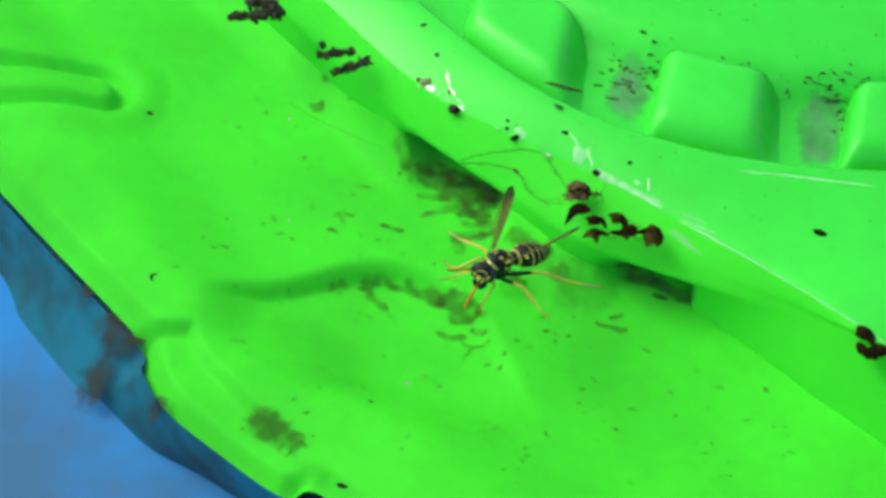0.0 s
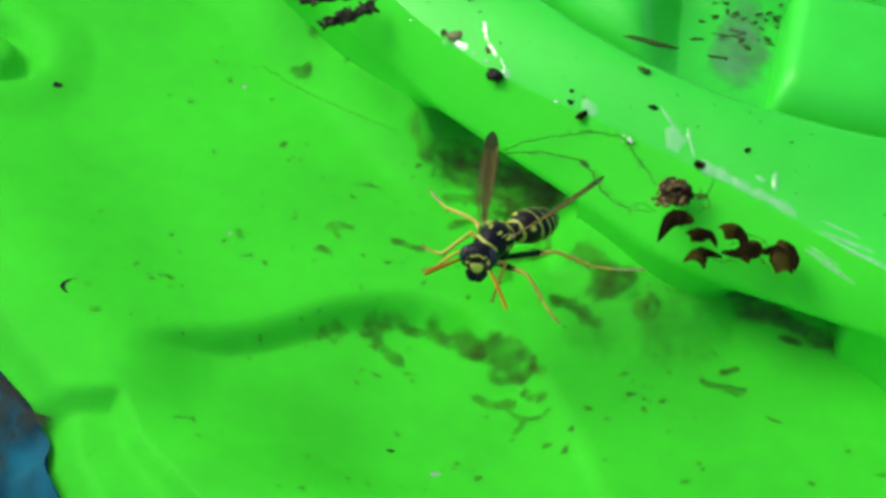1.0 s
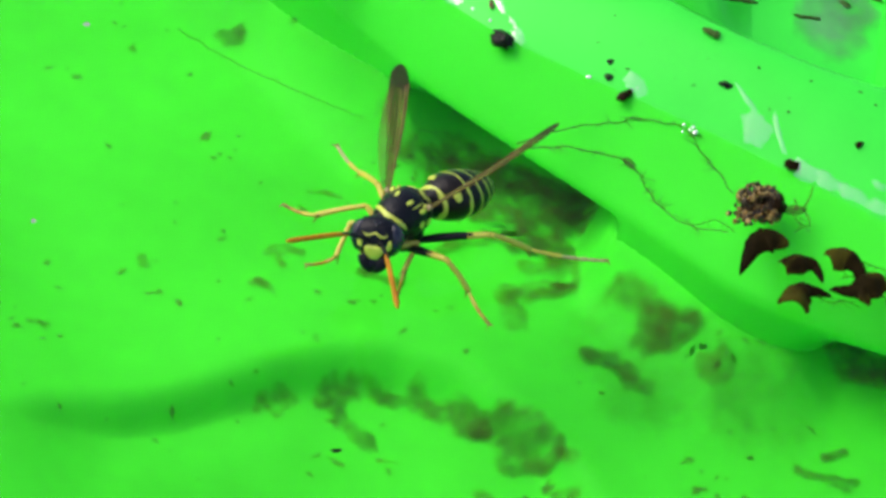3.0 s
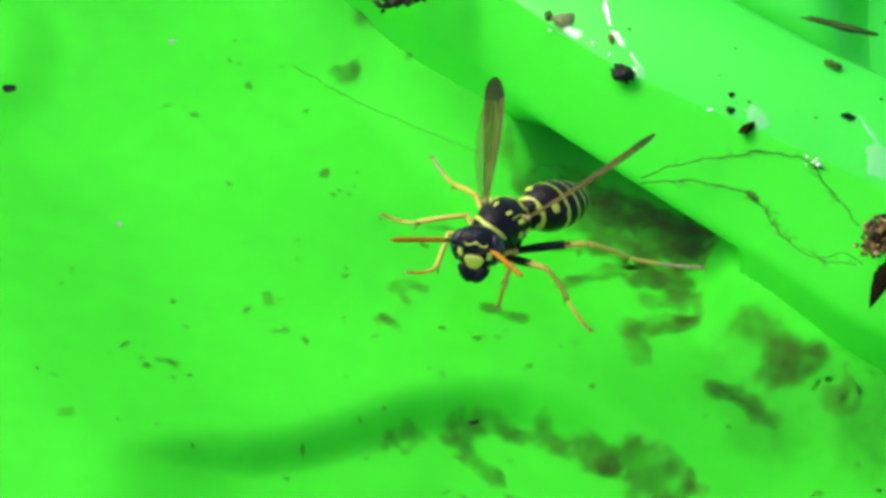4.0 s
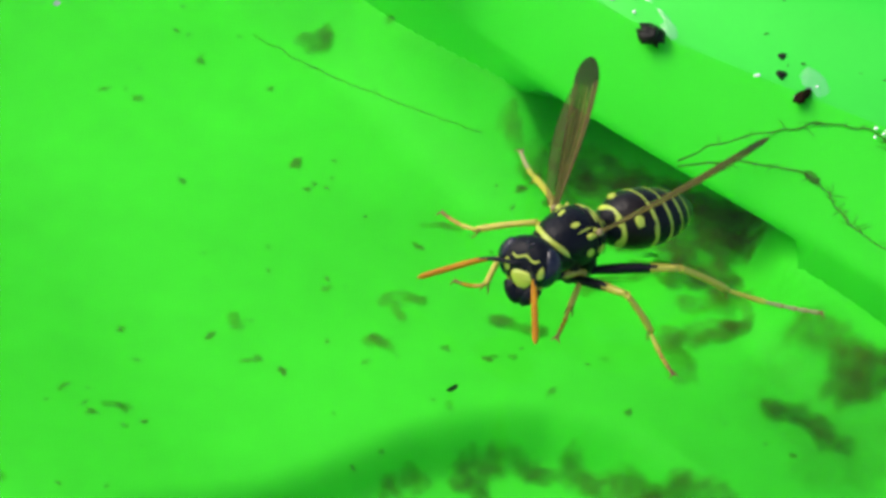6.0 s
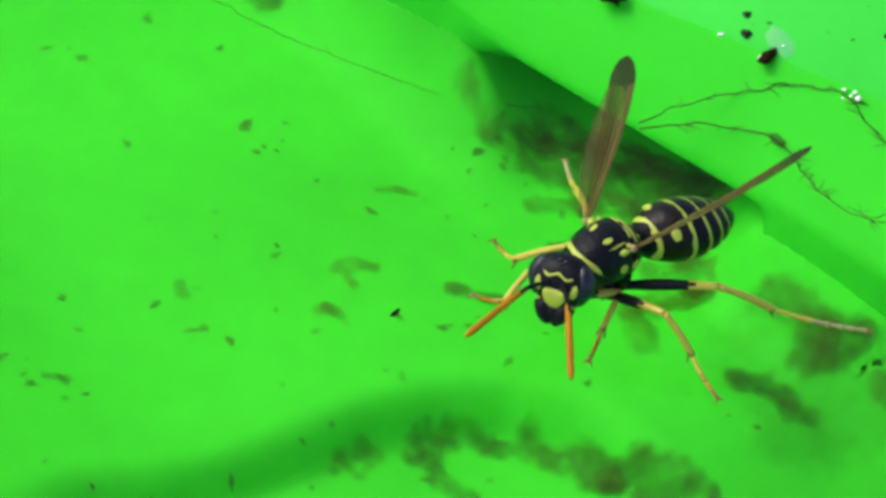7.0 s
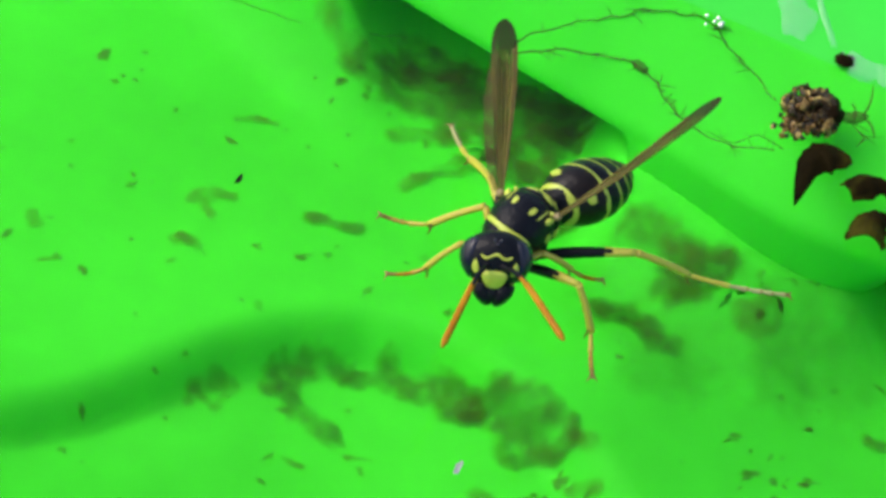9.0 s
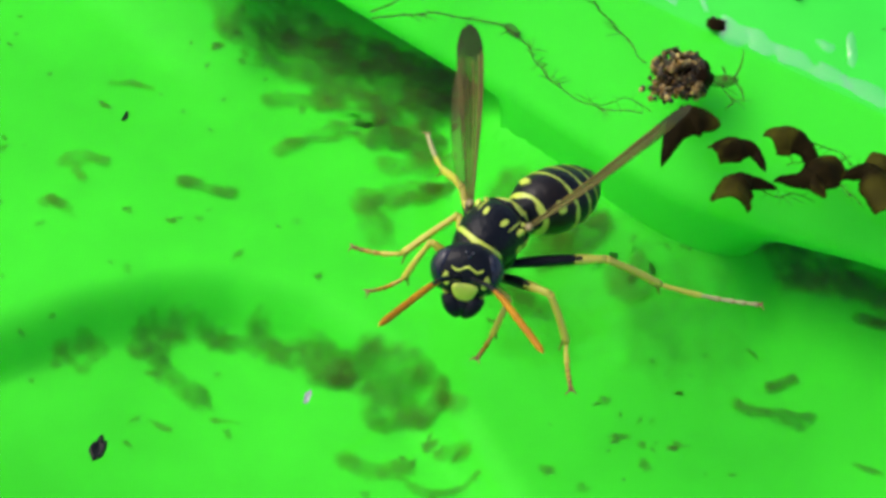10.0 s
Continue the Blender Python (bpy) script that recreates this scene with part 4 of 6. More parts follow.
        (5.7, -1.56, -3.45, 2.94, -3.15, -6.42, 1.24, -4.56, -9.24, 0.44), (6.8, -1.59, -3.41, 3.05, -3.37, -6.17, 1.21, -4.9, -8.88, 0.26), (7, -1.64, -3.42, 3.02, -3.45, -6.06, 1.03, -5.05, -8.73, 0.09),
        (7.5, -1.64, -3.42, 3, -3.14, -6.35, 1.16, -4.85, -9.01, 0.38), (8, -1.62, -3.47, 2.85, -3.23, -6.14, 0.72, -4.76, -8.99, 0.35), (8.5, -1.79, -3.52, 2.62, -3.54, -5.89, 0.26, -5.15, -8.63, -0.46),
        (9, -2, -3.48, 2.61, -4.04, -6.01, 0.71, -5.88, -8.59, -0.02), (9.5, -2.26, -3.41, 2.65, -4.26, -6.11, 0.92, -6.29, -8.5, 0.04), (10, -2.23, -3.43, 2.62, -4.4, -5.65, 0.49, -6.49, -8.07, -0.18),
    ],
}
# the way each antenna points in the head's space
FEELERS = {
    "right": [(0, 4.74, -3.54, 1.2), (0.5, 0.18, -5.49, -2.17), (1, 4.36, -4.25, -0.21), (1.5, 4.26, -4.21, -0.85), (2, 4.77, -3.79, 0.27), (2.2, 4.61, -3.88, 0.15), (3.3, 3.43, -4.76, 1.3), (3.5, 3.43, -4.61, 1.83), (4, 3.56, -4.7, 1.25), (4.5, 0.34, -5.82, 0.95), (5, 1.05, -6.26, -0.21), (5.5, 5.26, -2.65, -1.56), (5.7, 0.11, -5.29, -2.26), (6.8, 0.42, -5.14, -2.87), (7, 5.29, -2.24, -2.07), (7.5, 5.66, -1.55, -1.72), (8, 4.45, -4.08, -0.16), (8.5, 5.64, -1.65, -1.57), (9, 5.38, -1.84, -2.17), (9.5, 3.53, -4.9, -0.16), (10, 4.89, -3.53, -0.85)],
    "left": [(0, 5.25, -0.49, -3.16), (0.5, 4.23, 4.29, -1.08), (1, 4.53, 3.24, -2.44), (1.5, 5.11, 2.37, -2.35), (2, 5.01, 3.39, -0.66), (2.2, 4.66, 3.88, -0.11), (3.3, 5.19, 2.11, -2.42), (3.5, 5.2, 2.32, -2.16), (4, 4.88, 3.48, 0.95), (4.5, 5.02, 1.63, -3.06), (5, 5.49, 2.58, -0.01), (5.5, 5.41, 2.62, 0.99), (5.7, 4.9, 2.56, -2.56), (6.8, 5.11, 2.85, 1.44), (7, 4.76, 2.72, -2.73), (7.5, 5.06, 2.65, -2.22), (8, 5.06, 3.28, 0.95), (8.5, 4.56, 3.63, -1.72), (9, 4.96, 3.22, -1.25), (9.5, 5.22, 1.08, -2.92), (10, 4.64, 3.75, -1.09)],
}


# ---- litter on the bottom and on the water ----
def soft_mat(name, color, alt, top=0.92, holes=2.2):
    """Fluffy rotting litter, dirt and painted shade: dense in the middle, thinning out to its rim."""
    m = mat(name, color, rough=0.95, scale=260, alt=alt, bump=0.5, spec=0.1)
    n, k = m.node_tree.nodes, m.node_tree.links
    at = n.new("ShaderNodeAttribute")
    at.attribute_name = "cover"
    tc = n.new("ShaderNodeTexCoord")
    no = n.new("ShaderNodeTexNoise")
    no.inputs["Scale"].default_value, no.inputs["Detail"].default_value = 520, 5
    k.new(tc.outputs["Object"], no.inputs["Vector"])
    ad = n.new("ShaderNodeMath")
    ad.operation = "MULTIPLY_ADD"
    ad.inputs[1].default_value, ad.inputs[2].default_value = holes, -holes / 2
    k.new(no.outputs["Fac"], ad.inputs[0])
    sm = n.new("ShaderNodeMath")
    sm.operation = "ADD"
    k.new(ad.outputs[0], sm.inputs[0])
    k.new(at.outputs["Fac"], sm.inputs[1])
    mr = n.new("ShaderNodeMapRange")
    mr.inputs["From Min"].default_value, mr.inputs["From Max"].default_value, mr.inputs["To Max"].default_value = 0.0, 0.92, top
    k.new(sm.outputs[0], mr.inputs["Value"])
    tr, mx = n.new("ShaderNodeBsdfTransparent"), n.new("ShaderNodeMixShader")
    k.new(mr.outputs[0], mx.inputs[0])
    k.new(tr.outputs[0], mx.inputs[1])
    k.new(n["Principled BSDF"].outputs[0], mx.inputs[2])
    k.new(mx.outputs[0], n["Material Output"].inputs[0])
    return m


LITTER_SHADE = soft_mat("rotting_litter_and_shade", (0.048, 0.13, 0.009), (0.013, 0.04, 0.003), 0.62, 1.9)
FAINT = soft_mat("thin_algae", (0.075, 0.17, 0.01), (0.03, 0.075, 0.005), 0.42, 1.9)
DENSE = soft_mat("matted_litter_and_shade", (0.04, 0.09, 0.006), (0.008, 0.026, 0.002), 0.72, 1.6)
VEIL = soft_mat("dark_veil", (0.03, 0.2, 0.008), (0.02, 0.12, 0.006), 0.2, 0.9)
DUST = soft_mat("olive_grit", (0.07, 0.18, 0.015), (0.03, 0.085, 0.01), 0.6, 1.9)
SPECK = mat("dark_speck", (0.05, 0.11, 0.02), rough=0.9, scale=500, alt=(0.02, 0.045, 0.01), bump=0.4, spec=0.1)
CRUMB = mat("husk_crumb", (0.05, 0.06, 0.03), rough=0.6, scale=700, alt=(0.006, 0.007, 0.004), bump=0.5, spec=0.1)
SEED = mat("black_seed", (0.006, 0.006, 0.004), rough=0.3, scale=900, bump=0.5, bscale=2500, spec=0.15)
TAN = mat("pale_husk", (0.26, 0.25, 0.10), rough=0.5, scale=500, alt=(0.10, 0.09, 0.03), bump=0.4, clear=0.25)
TWIG = mat("thin_root", (0.10, 0.13, 0.03), rough=0.8, scale=700, alt=(0.03, 0.045, 0.012), bump=0.3, clear=0.52, spec=0.05)
FAINT_ROOT = mat("faint_root", (0.06, 0.14, 0.02), rough=0.9, scale=300, alt=(0.03, 0.07, 0.012), bump=0.3, clear=0.6, spec=0.05)
HUSK = mat("wet_husk", (0.013, 0.009, 0.002), rough=0.55, scale=300, alt=(0.004, 0.003, 0.001), bump=0.6, spec=0.02)
_n, _k = HUSK.node_tree.nodes, HUSK.node_tree.links
_a, _x, _o = _n.new("ShaderNodeAttribute"), _n.new("ShaderNodeMix"), _n.new("ShaderNodeTexNoise")
_a.attribute_name, _x.data_type, _o.inputs["Scale"].default_value = "ripe", "RGBA", 900
_w = _n.new("ShaderNodeMath")
_w.operation = "MULTIPLY"
_k.new(_a.outputs["Fac"], _w.inputs[0])
_k.new(_o.outputs["Fac"], _w.inputs[1])
_k.new(_w.outputs[0], _x.inputs[0])
_k.new(_n["Color Ramp"].outputs[0], _x.inputs[6])
_x.inputs[7].default_value = (0.062, 0.06, 0.006, 1)
_k.new(_x.outputs[2], _n["Principled BSDF"].inputs["Base Color"])
GRAIN = mat("tan_grain", (0.24, 0.13, 0.02), rough=0.3, scale=1300, alt=(0.010, 0.005, 0.0015), spec=0.35)
# grain by grain: from black brown over red brown to straw
_n, _k = GRAIN.node_tree.nodes, GRAIN.node_tree.links
_i, _r = _n.new("ShaderNodeNewGeometry"), _n.new("ShaderNodeValToRGB")
_r.color_ramp.elements[0].color, _r.color_ramp.elements[1].color = (0.006, 0.004, 0.001, 1), (0.38, 0.29, 0.085, 1)
_r.color_ramp.elements.new(0.4).color = (0.03, 0.016, 0.003, 1)
_r.color_ramp.elements.new(0.72).color = (0.13, 0.065, 0.01, 1)
_k.new(_i.outputs["Random Per Island"], _r.inputs[0])
_k.new(_r.outputs[0], _n["Principled BSDF"].inputs["Base Color"])
WET = bpy.data.materials.new("wet_film")
WET.use_nodes = True
_n, _k = WET.node_tree.nodes, WET.node_tree.links
_n.remove(_n["Principled BSDF"])
_t, _g, _m = _n.new("ShaderNodeBsdfTransparent"), _n.new("ShaderNodeBsdfGlossy"), _n.new("ShaderNodeMixShader")
_g.inputs["Roughness"].default_value, _m.inputs[0].default_value = 0.12, 0.2
_k.new(_t.outputs[0], _m.inputs[1])
_k.new(_g.outputs[0], _m.inputs[2])
_k.new(_m.outputs[0], _n["Material Output"].inputs[0])
# the near-white colour paints the glint on a clear bubble
BUBBLE = bpy.data.materials.new("bubble_glint_white")
BUBBLE.use_nodes = True
_b = BUBBLE.node_tree.nodes["Principled BSDF"]
_b.inputs["Base Color"].default_value, _b.inputs["Roughness"].default_value = (0.9, 0.86, 0.86, 1), 0.12
_b.inputs["Metallic"].default_value = 0.6
_b.inputs["Coat Weight"].default_value = 1.0


_fx, _fy = np.arange(-90, 60, 0.5), np.arange(-70, 50, 0.5)
_fz = floor_height(*np.meshgrid(_fx, _fy))


def floor_at(x, y):
    i, j = min(max((x + 90) * 2, 0), len(_fx) - 2), min(max((y + 70) * 2, 0), len(_fy) - 2)
    a, b = int(i), int(j)
    u, w = i - a, j - b
    return float((_fz[b, a] * (1 - u) + _fz[b, a + 1] * u) * (1 - w) + (_fz[b + 1, a] * (1 - u) + _fz[b + 1, a + 1] * u) * w)


def wall_at(x, y):
    wy, gy = np.interp(x, *WATERLINE), np.interp(x, *GROOVE)
    ey, ez = np.interp(x, EDGE[0], EDGE[1]), np.interp(x, EDGE[0], EDGE[2])
    if y < wy:
        u = 1 - min(1, max(0, (y - ey) / max(0.4, wy - ey)))
        return float(ez * (0.75 * u + 0.25 * u * u))
    u = (y - wy) / (gy - wy)
    if u < 1:
        return float(4 * (1 - (1 - u) ** 1.5))
    return float(np.interp(y - gy, [0, 1.1, 1.7, 2.2, 2.8, 4, 6, 16, 18, 19, 21, 24, 45, 110], [4, 3.8, 2.4, 0.7, 0.25, 0.2, 0.3, 0.9, 1.5, 3, 6, 7.2, 9, 12]))


def fragment(strokes, material, label, seed, thick=0.35, lift=0.12):
    """A rotting bit of weed, or a patch of painted shade, on the bottom: soft strokes (a bent line and its half width)
    run together, ragged and thinning out at the rim.
    """
    lines = [([(p.x, p.y) for p in smooth_path([(*q, 0) for q in line], 4 * len(line))], w) for line, w in strokes]
    pts = np.array([p for line, w in lines for p in line])
    pad = 1.5 * max(w for line, w in lines) + 0.6
    step = 0.24
    xs = np.arange(pts[:, 0].min() - pad, pts[:, 0].max() + pad, step)
    ys = np.arange(pts[:, 1].min() - pad, pts[:, 1].max() + pad, step)
    x, y = np.meshgrid(xs, ys)
    gx, gy, roll = np.zeros(x.shape), np.zeros(x.shape), np.zeros(x.shape)
    for i in range(x.shape[0]):
        for j in range(x.shape[1]):
            p = Vector((x[i, j], y[i, j], seed * 3.7))
            gx[i, j] = 0.5 * noise.noise(p * 0.7) + 0.16 * noise.noise(p * 2.1)
            gy[i, j] = 0.5 * noise.noise(p * 0.7 + Vector((31, 0, 0))) + 0.16 * noise.noise(p * 2.1 + Vector((0, 17, 0)))
            roll[i, j] = 0.5 * noise.noise(p * 0.6 + Vector((0, 0, 9))) + 0.5 * noise.noise(p * 1.7 + Vector((5, 0, 9)))
    size = min(1.0, max(w for line, w in lines) / 0.8)
    f = np.full(x.shape, -9.0)
    for line, w in lines:
        f = np.maximum(f, 1 - seg_dist(x + gx * size, y + gy * size, line) / (w * 1.4))
    cover = np.clip(f * 1.1, -0.55, 0.7) + 0.5 * roll * np.clip(f * 3 + 0.3, 0, 1)
    keep = (f > -0.55).reshape(-1)
    z = floor_height(x, y) + lift + thick * size * np.clip(f + 0.3 * roll, 0, 1)
    ny, nx = x.shape
    quads = [(i * nx + j, i * nx + j + 1, (i + 1) * nx + j + 1, (i + 1) * nx + j) for i in range(ny - 1) for j in range(nx - 1)]
    quads = [q for q in quads if all(keep[k] for k in q)]
    used = sorted({k for q in quads for k in q})
    back = {o: n for n, o in enumerate(used)}
    v = np.stack([x, y, z], -1).reshape(-1, 3)[used].tolist()
    ob = finish("leaf_and_shade_patch", v, [tuple(back[k] for k in q) for q in quads], material)
    ob.data.attributes.new("cover", "FLOAT", "POINT").data.foreach_set("value", cover.reshape(-1)[used].tolist())
    return tagged(ob, label, "leaf litter", "litter on the bottom")


DARK = "dark rotting leaf fragment and painted shade lying on the green bottom"
PALE = "thin olive algae flake and painted shade lying on the green bottom"
# how dense, then strokes: a line and its half width
PIECES = [
    (1, [([(-27.7, -14.4), (-26.6, -12.9), (-23.8, -12.5), (-20.7, -12.4), (-18.3, -12.9), (-16.6, -13.5)], 0.85), ([(-27.2, -13.4), (-26.2, -12.8)], 0.8)]),
    (1, [([(-27.2, -14.4), (-26.0, -15.8), (-24.1, -17.1)], 0.7)]),
    (1, [([(-15.6, -13.5), (-14.1, -13.3), (-11.9, -14.4)], 0.8), ([(-14.1, -14.5), (-12.0, -14.7)], 1.15), ([(-14.2, -15.6), (-12.7, -16.6), (-10.7, -15.8), (-10.3, -15.2)], 0.6)]),
    (0, [([(-10.1, -15.8), (-9.0, -16.1)], 0.42)]),
    # two dark strokes paint the shade inside the wall's low openings
    (2, [([(-10.7, 10.6), (-15.0, 9.9), (-19.0, 11.0), (-22.5, 12.4)], 1.7), ([(-10.6, 10.0), (-13.5, 8.3)], 0.8)]),
    (1, [([(9.6, 0.9), (14.0, -0.4), (20.2, -2.2)], 1.3)]),
    (0, [([(-15.2, -19.8), (-13.0, -20.1), (-11.6, -19.4)], 0.51), ([(-11.7, -20.4), (-9.8, -21.1), (-7.7, -20.1)], 0.26), ([(-9.8, -21.3), (-10.4, -23.1)], 0.26)]),
    (0, [([(-9.7, -18.2), (-8.4, -18.6)], 0.34)]),
    (1, [([(-5.4, -4.0), (-3.9, -3.8), (-2.5, -3.3)], 0.94), ([(-5.4, -2.6), (-3.3, -3.5)], 0.85)]),
    (0, [([(-8.5, -0.7), (-5.8, -1.8), (-3.4, -4.2)], 0.86)]),
    (0, [([(-15.2, 1.6), (-13.8, 1.9), (-12.8, 1.8)], 0.86)]),
    (0, [([(0.1, -4.8), (1.0, -5.6), (0.5, -6.4), (-1.2, -5.2)], 0.55), ([(-0.8, -5.2), (0.6, -5.6)], 0.5)]),
    (1, [([(-9.7, -5.7), (-7.4, -6.4), (-4.9, -7.8)], 0.72), ([(-9.0, -6.2), (-7.9, -6.0)], 0.77)]),
    (0, [([(-16.6, -1.7), (-14.6, -1.0), (-12.9, 0.2)], 0.86), ([(-13.3, 2.7), (-11.8, 2.7)], 0.48), ([(-12.3, 2.7), (-11.7, 1.0)], 0.53)]),
    (0, [([(-17.0, 3.6), (-14.2, 4.9), (-12.8, 4.8)], 0.79), ([(-17.2, 3.7), (-16.3, 3.8)], 0.79)]),
    # a faint narrow brown-olive streak
    (0, [([(-22.4, 0.8), (-19.3, 3.9), (-16.7, 5.4)], 0.44)]),
    (0, [([(-29.4, 11.2), (-28.0, 9.8), (-26.3, 8.9), (-24.6, 8.6)], 0.62)]),
    (1, [([(-25.8, 9.8), (-21.3, 10.2), (-14.6, 10.8)], 1.31), ([(-19.5, 7.8), (-12.5, 9.0)], 1.89), ([(-24.0, 8.2), (-19.5, 8.3)], 1.09)]),
    (1, [([(-16.2, 4.0), (-13.4, 3.9)], 1.2), ([(-16.6, 5.7), (-13.2, 6.5)], 1.3)]),
    (0, [([(-23.5, 5.2), (-20.7, 6.0)], 0.57), ([(-21.4, 5.7), (-18.5, 5.9)], 0.50)]),
    (0, [([(-22.0, 1.9), (-20.2, 2.5), (-17.9, 3.7)], 0.28)]),
    (0, [([(-16.4, -2.1), (-15.3, -5.0)], 0.80), ([(-16.4, -1.9), (-15.2, -0.8)], 0.49)]),
    (0, [([(-14.2, -1.0), (-11.8, 0.4)], 0.70)]),
    (0, [([(10.5, -1.7), (14.6, 0.1)], 0.85)]),
    (2, [([(15.2, -3.0), (16.8, -3.3)], 0.46)]),
    (1, [([(7.8, -11.9), (9.7, -12.0), (11.9, -11.9)], 0.41), ([(10.4, -12.4), (11.1, -12.6)], 0.61)]),
    (1, [([(9.5, -10.0), (10.8, -9.2)], 0.41)]),
    (0, [([(-35.3, -4.2), (-34.6, -3.0), (-32.5, -3.2)], 0.31), ([(-34.8, -3.7), (-33.4, -5.1)], 0.24), ([(-34.9, -3.6), (-34.3, -3.9)], 0.48)]),
    (1, [([(-27.9, -3.4), (-26.2, -3.6), (-24.6, -3.6)], 0.45)]),
    (0, [([(-33.6, 3.7), (-32.1, 4.1), (-31.1, 4.0)], 0.25)]),
    (0, [([(-35.2, -7.0), (-33.9, -7.6)], 0.30), ([(-34.7, -7.6), (-33.4, -8.2)], 0.20)]),
    (0, [([(-32.4, -16.3), (-30.9, -16.9), (-30.1, -15.2)], 0.39), ([(-31.5, -15.6), (-30.5, -15.4)], 0.40)]),
    (0, [([(-22.9, -18.3), (-21.5, -18.3)], 0.20)]),
    (0, [([(-26.6, -19.5), (-25.4, -19.7)], 0.23)]),
    # three dark blots on the bottom near the floating clumps
    (1, [([(-43.9, 18.5), (-43.0, 18.4)], 0.79)]),
    (1, [([(-43.3, 22.9), (-42.1, 22.7)], 0.84)]),
    (1, [([(-38.7, 18.8), (-36.9, 20.1)], 0.37)]),
    (0, [([(-44.0, -7.7), (-43.6, -8.2)], 0.42), ([(-43.4, -7.7), (-42.8, -7.6)], 0.17)]),
    (0, [([(-35.2, -7.2), (-34.5, -7.4)], 0.47)]),
    (0, [([(-54.9, -25.8), (-54.4, -25.6)], 0.39)]),
    (0, [([(-50.1, -17.2), (-48.9, -16.9)], 0.33)]),
    (1, [([(-36.8, -47.6), (-33.1, -49.5), (-29.7, -50.8)], 1.20), ([(-35.4, -48.2), (-32.2, -50.0)], 1.59)]),
    # a broad thin veil: shade of the floor before the wall, painted on
    (3, [([(-8.0, -4.6), (-3.0, -6.0), (2.0, -6.4)], 3.4)]),
    # two faint round patches of darker green
    (3, [([(3.4, -7.9), (5.7, -8.0)], 2.9)]),
    (3, [([(-5.8, -9.8), (-4.2, -9.8)], 2.0)]),
]


def stain(x, y, rx, ry, seed):
    """A brown blotch of mud on the shade-coloured bank outside the tray."""
    v, cover, n = [], [], 40
    for s, c in ((0.0, 0.9), (0.4, 0.8), (0.8, 0.45), (1.3, -0.2)):
        for k in range(n):
            w = 2 * math.pi * k / n
            j = 1 + 0.6 * noise.noise(Vector((math.cos(w) * 1.5, math.sin(w) * 1.5, seed)))
            px, py = x + rx * s * j * math.cos(w), y + ry * s * j * math.sin(w)
            d = -float(signed(np.array([px]), np.array([py]), OUTLINE)[0])
            u = min(1, max(0, d / 7.5))
            v.append((px, py, max(-26.6, -15.9 - 11.3 * u ** 0.8) + 0.6))
            cover.append(c)
    ob = finish("mud_stain", v, grid_faces(4, n, True), MUD)
    ob.data.attributes.new("cover", "FLOAT", "POINT").data.foreach_set("value", cover)
    tagged(ob, "brown mud stain on the dark teal bank below the tray", "mud stain", "mud stains")


MUD = soft_mat("brown_mud", (0.035, 0.04, 0.024), (0.015, 0.018, 0.012), 0.8)
for k, (x, y, rx, ry) in enumerate(((-60.4, -34.2, 3.0, 3.4), (-57.2, -37.0, 2.0, 1.6), (-61.8, -40.2, 2.6, 2.6), (-66, -30, 1.6, 1.4), (-72, -24, 2.4, 1.6), (-50.5, -47.5, 1.6, 1.2))):
    stain(x, y, rx, ry, k + 1)


def litter():
    for k, (dense, strokes) in enumerate(PIECES):
        fragment(strokes, (FAINT, LITTER_SHADE, DENSE, VEIL)[dense], DARK if dense in (1, 2) else PALE, k + 1)


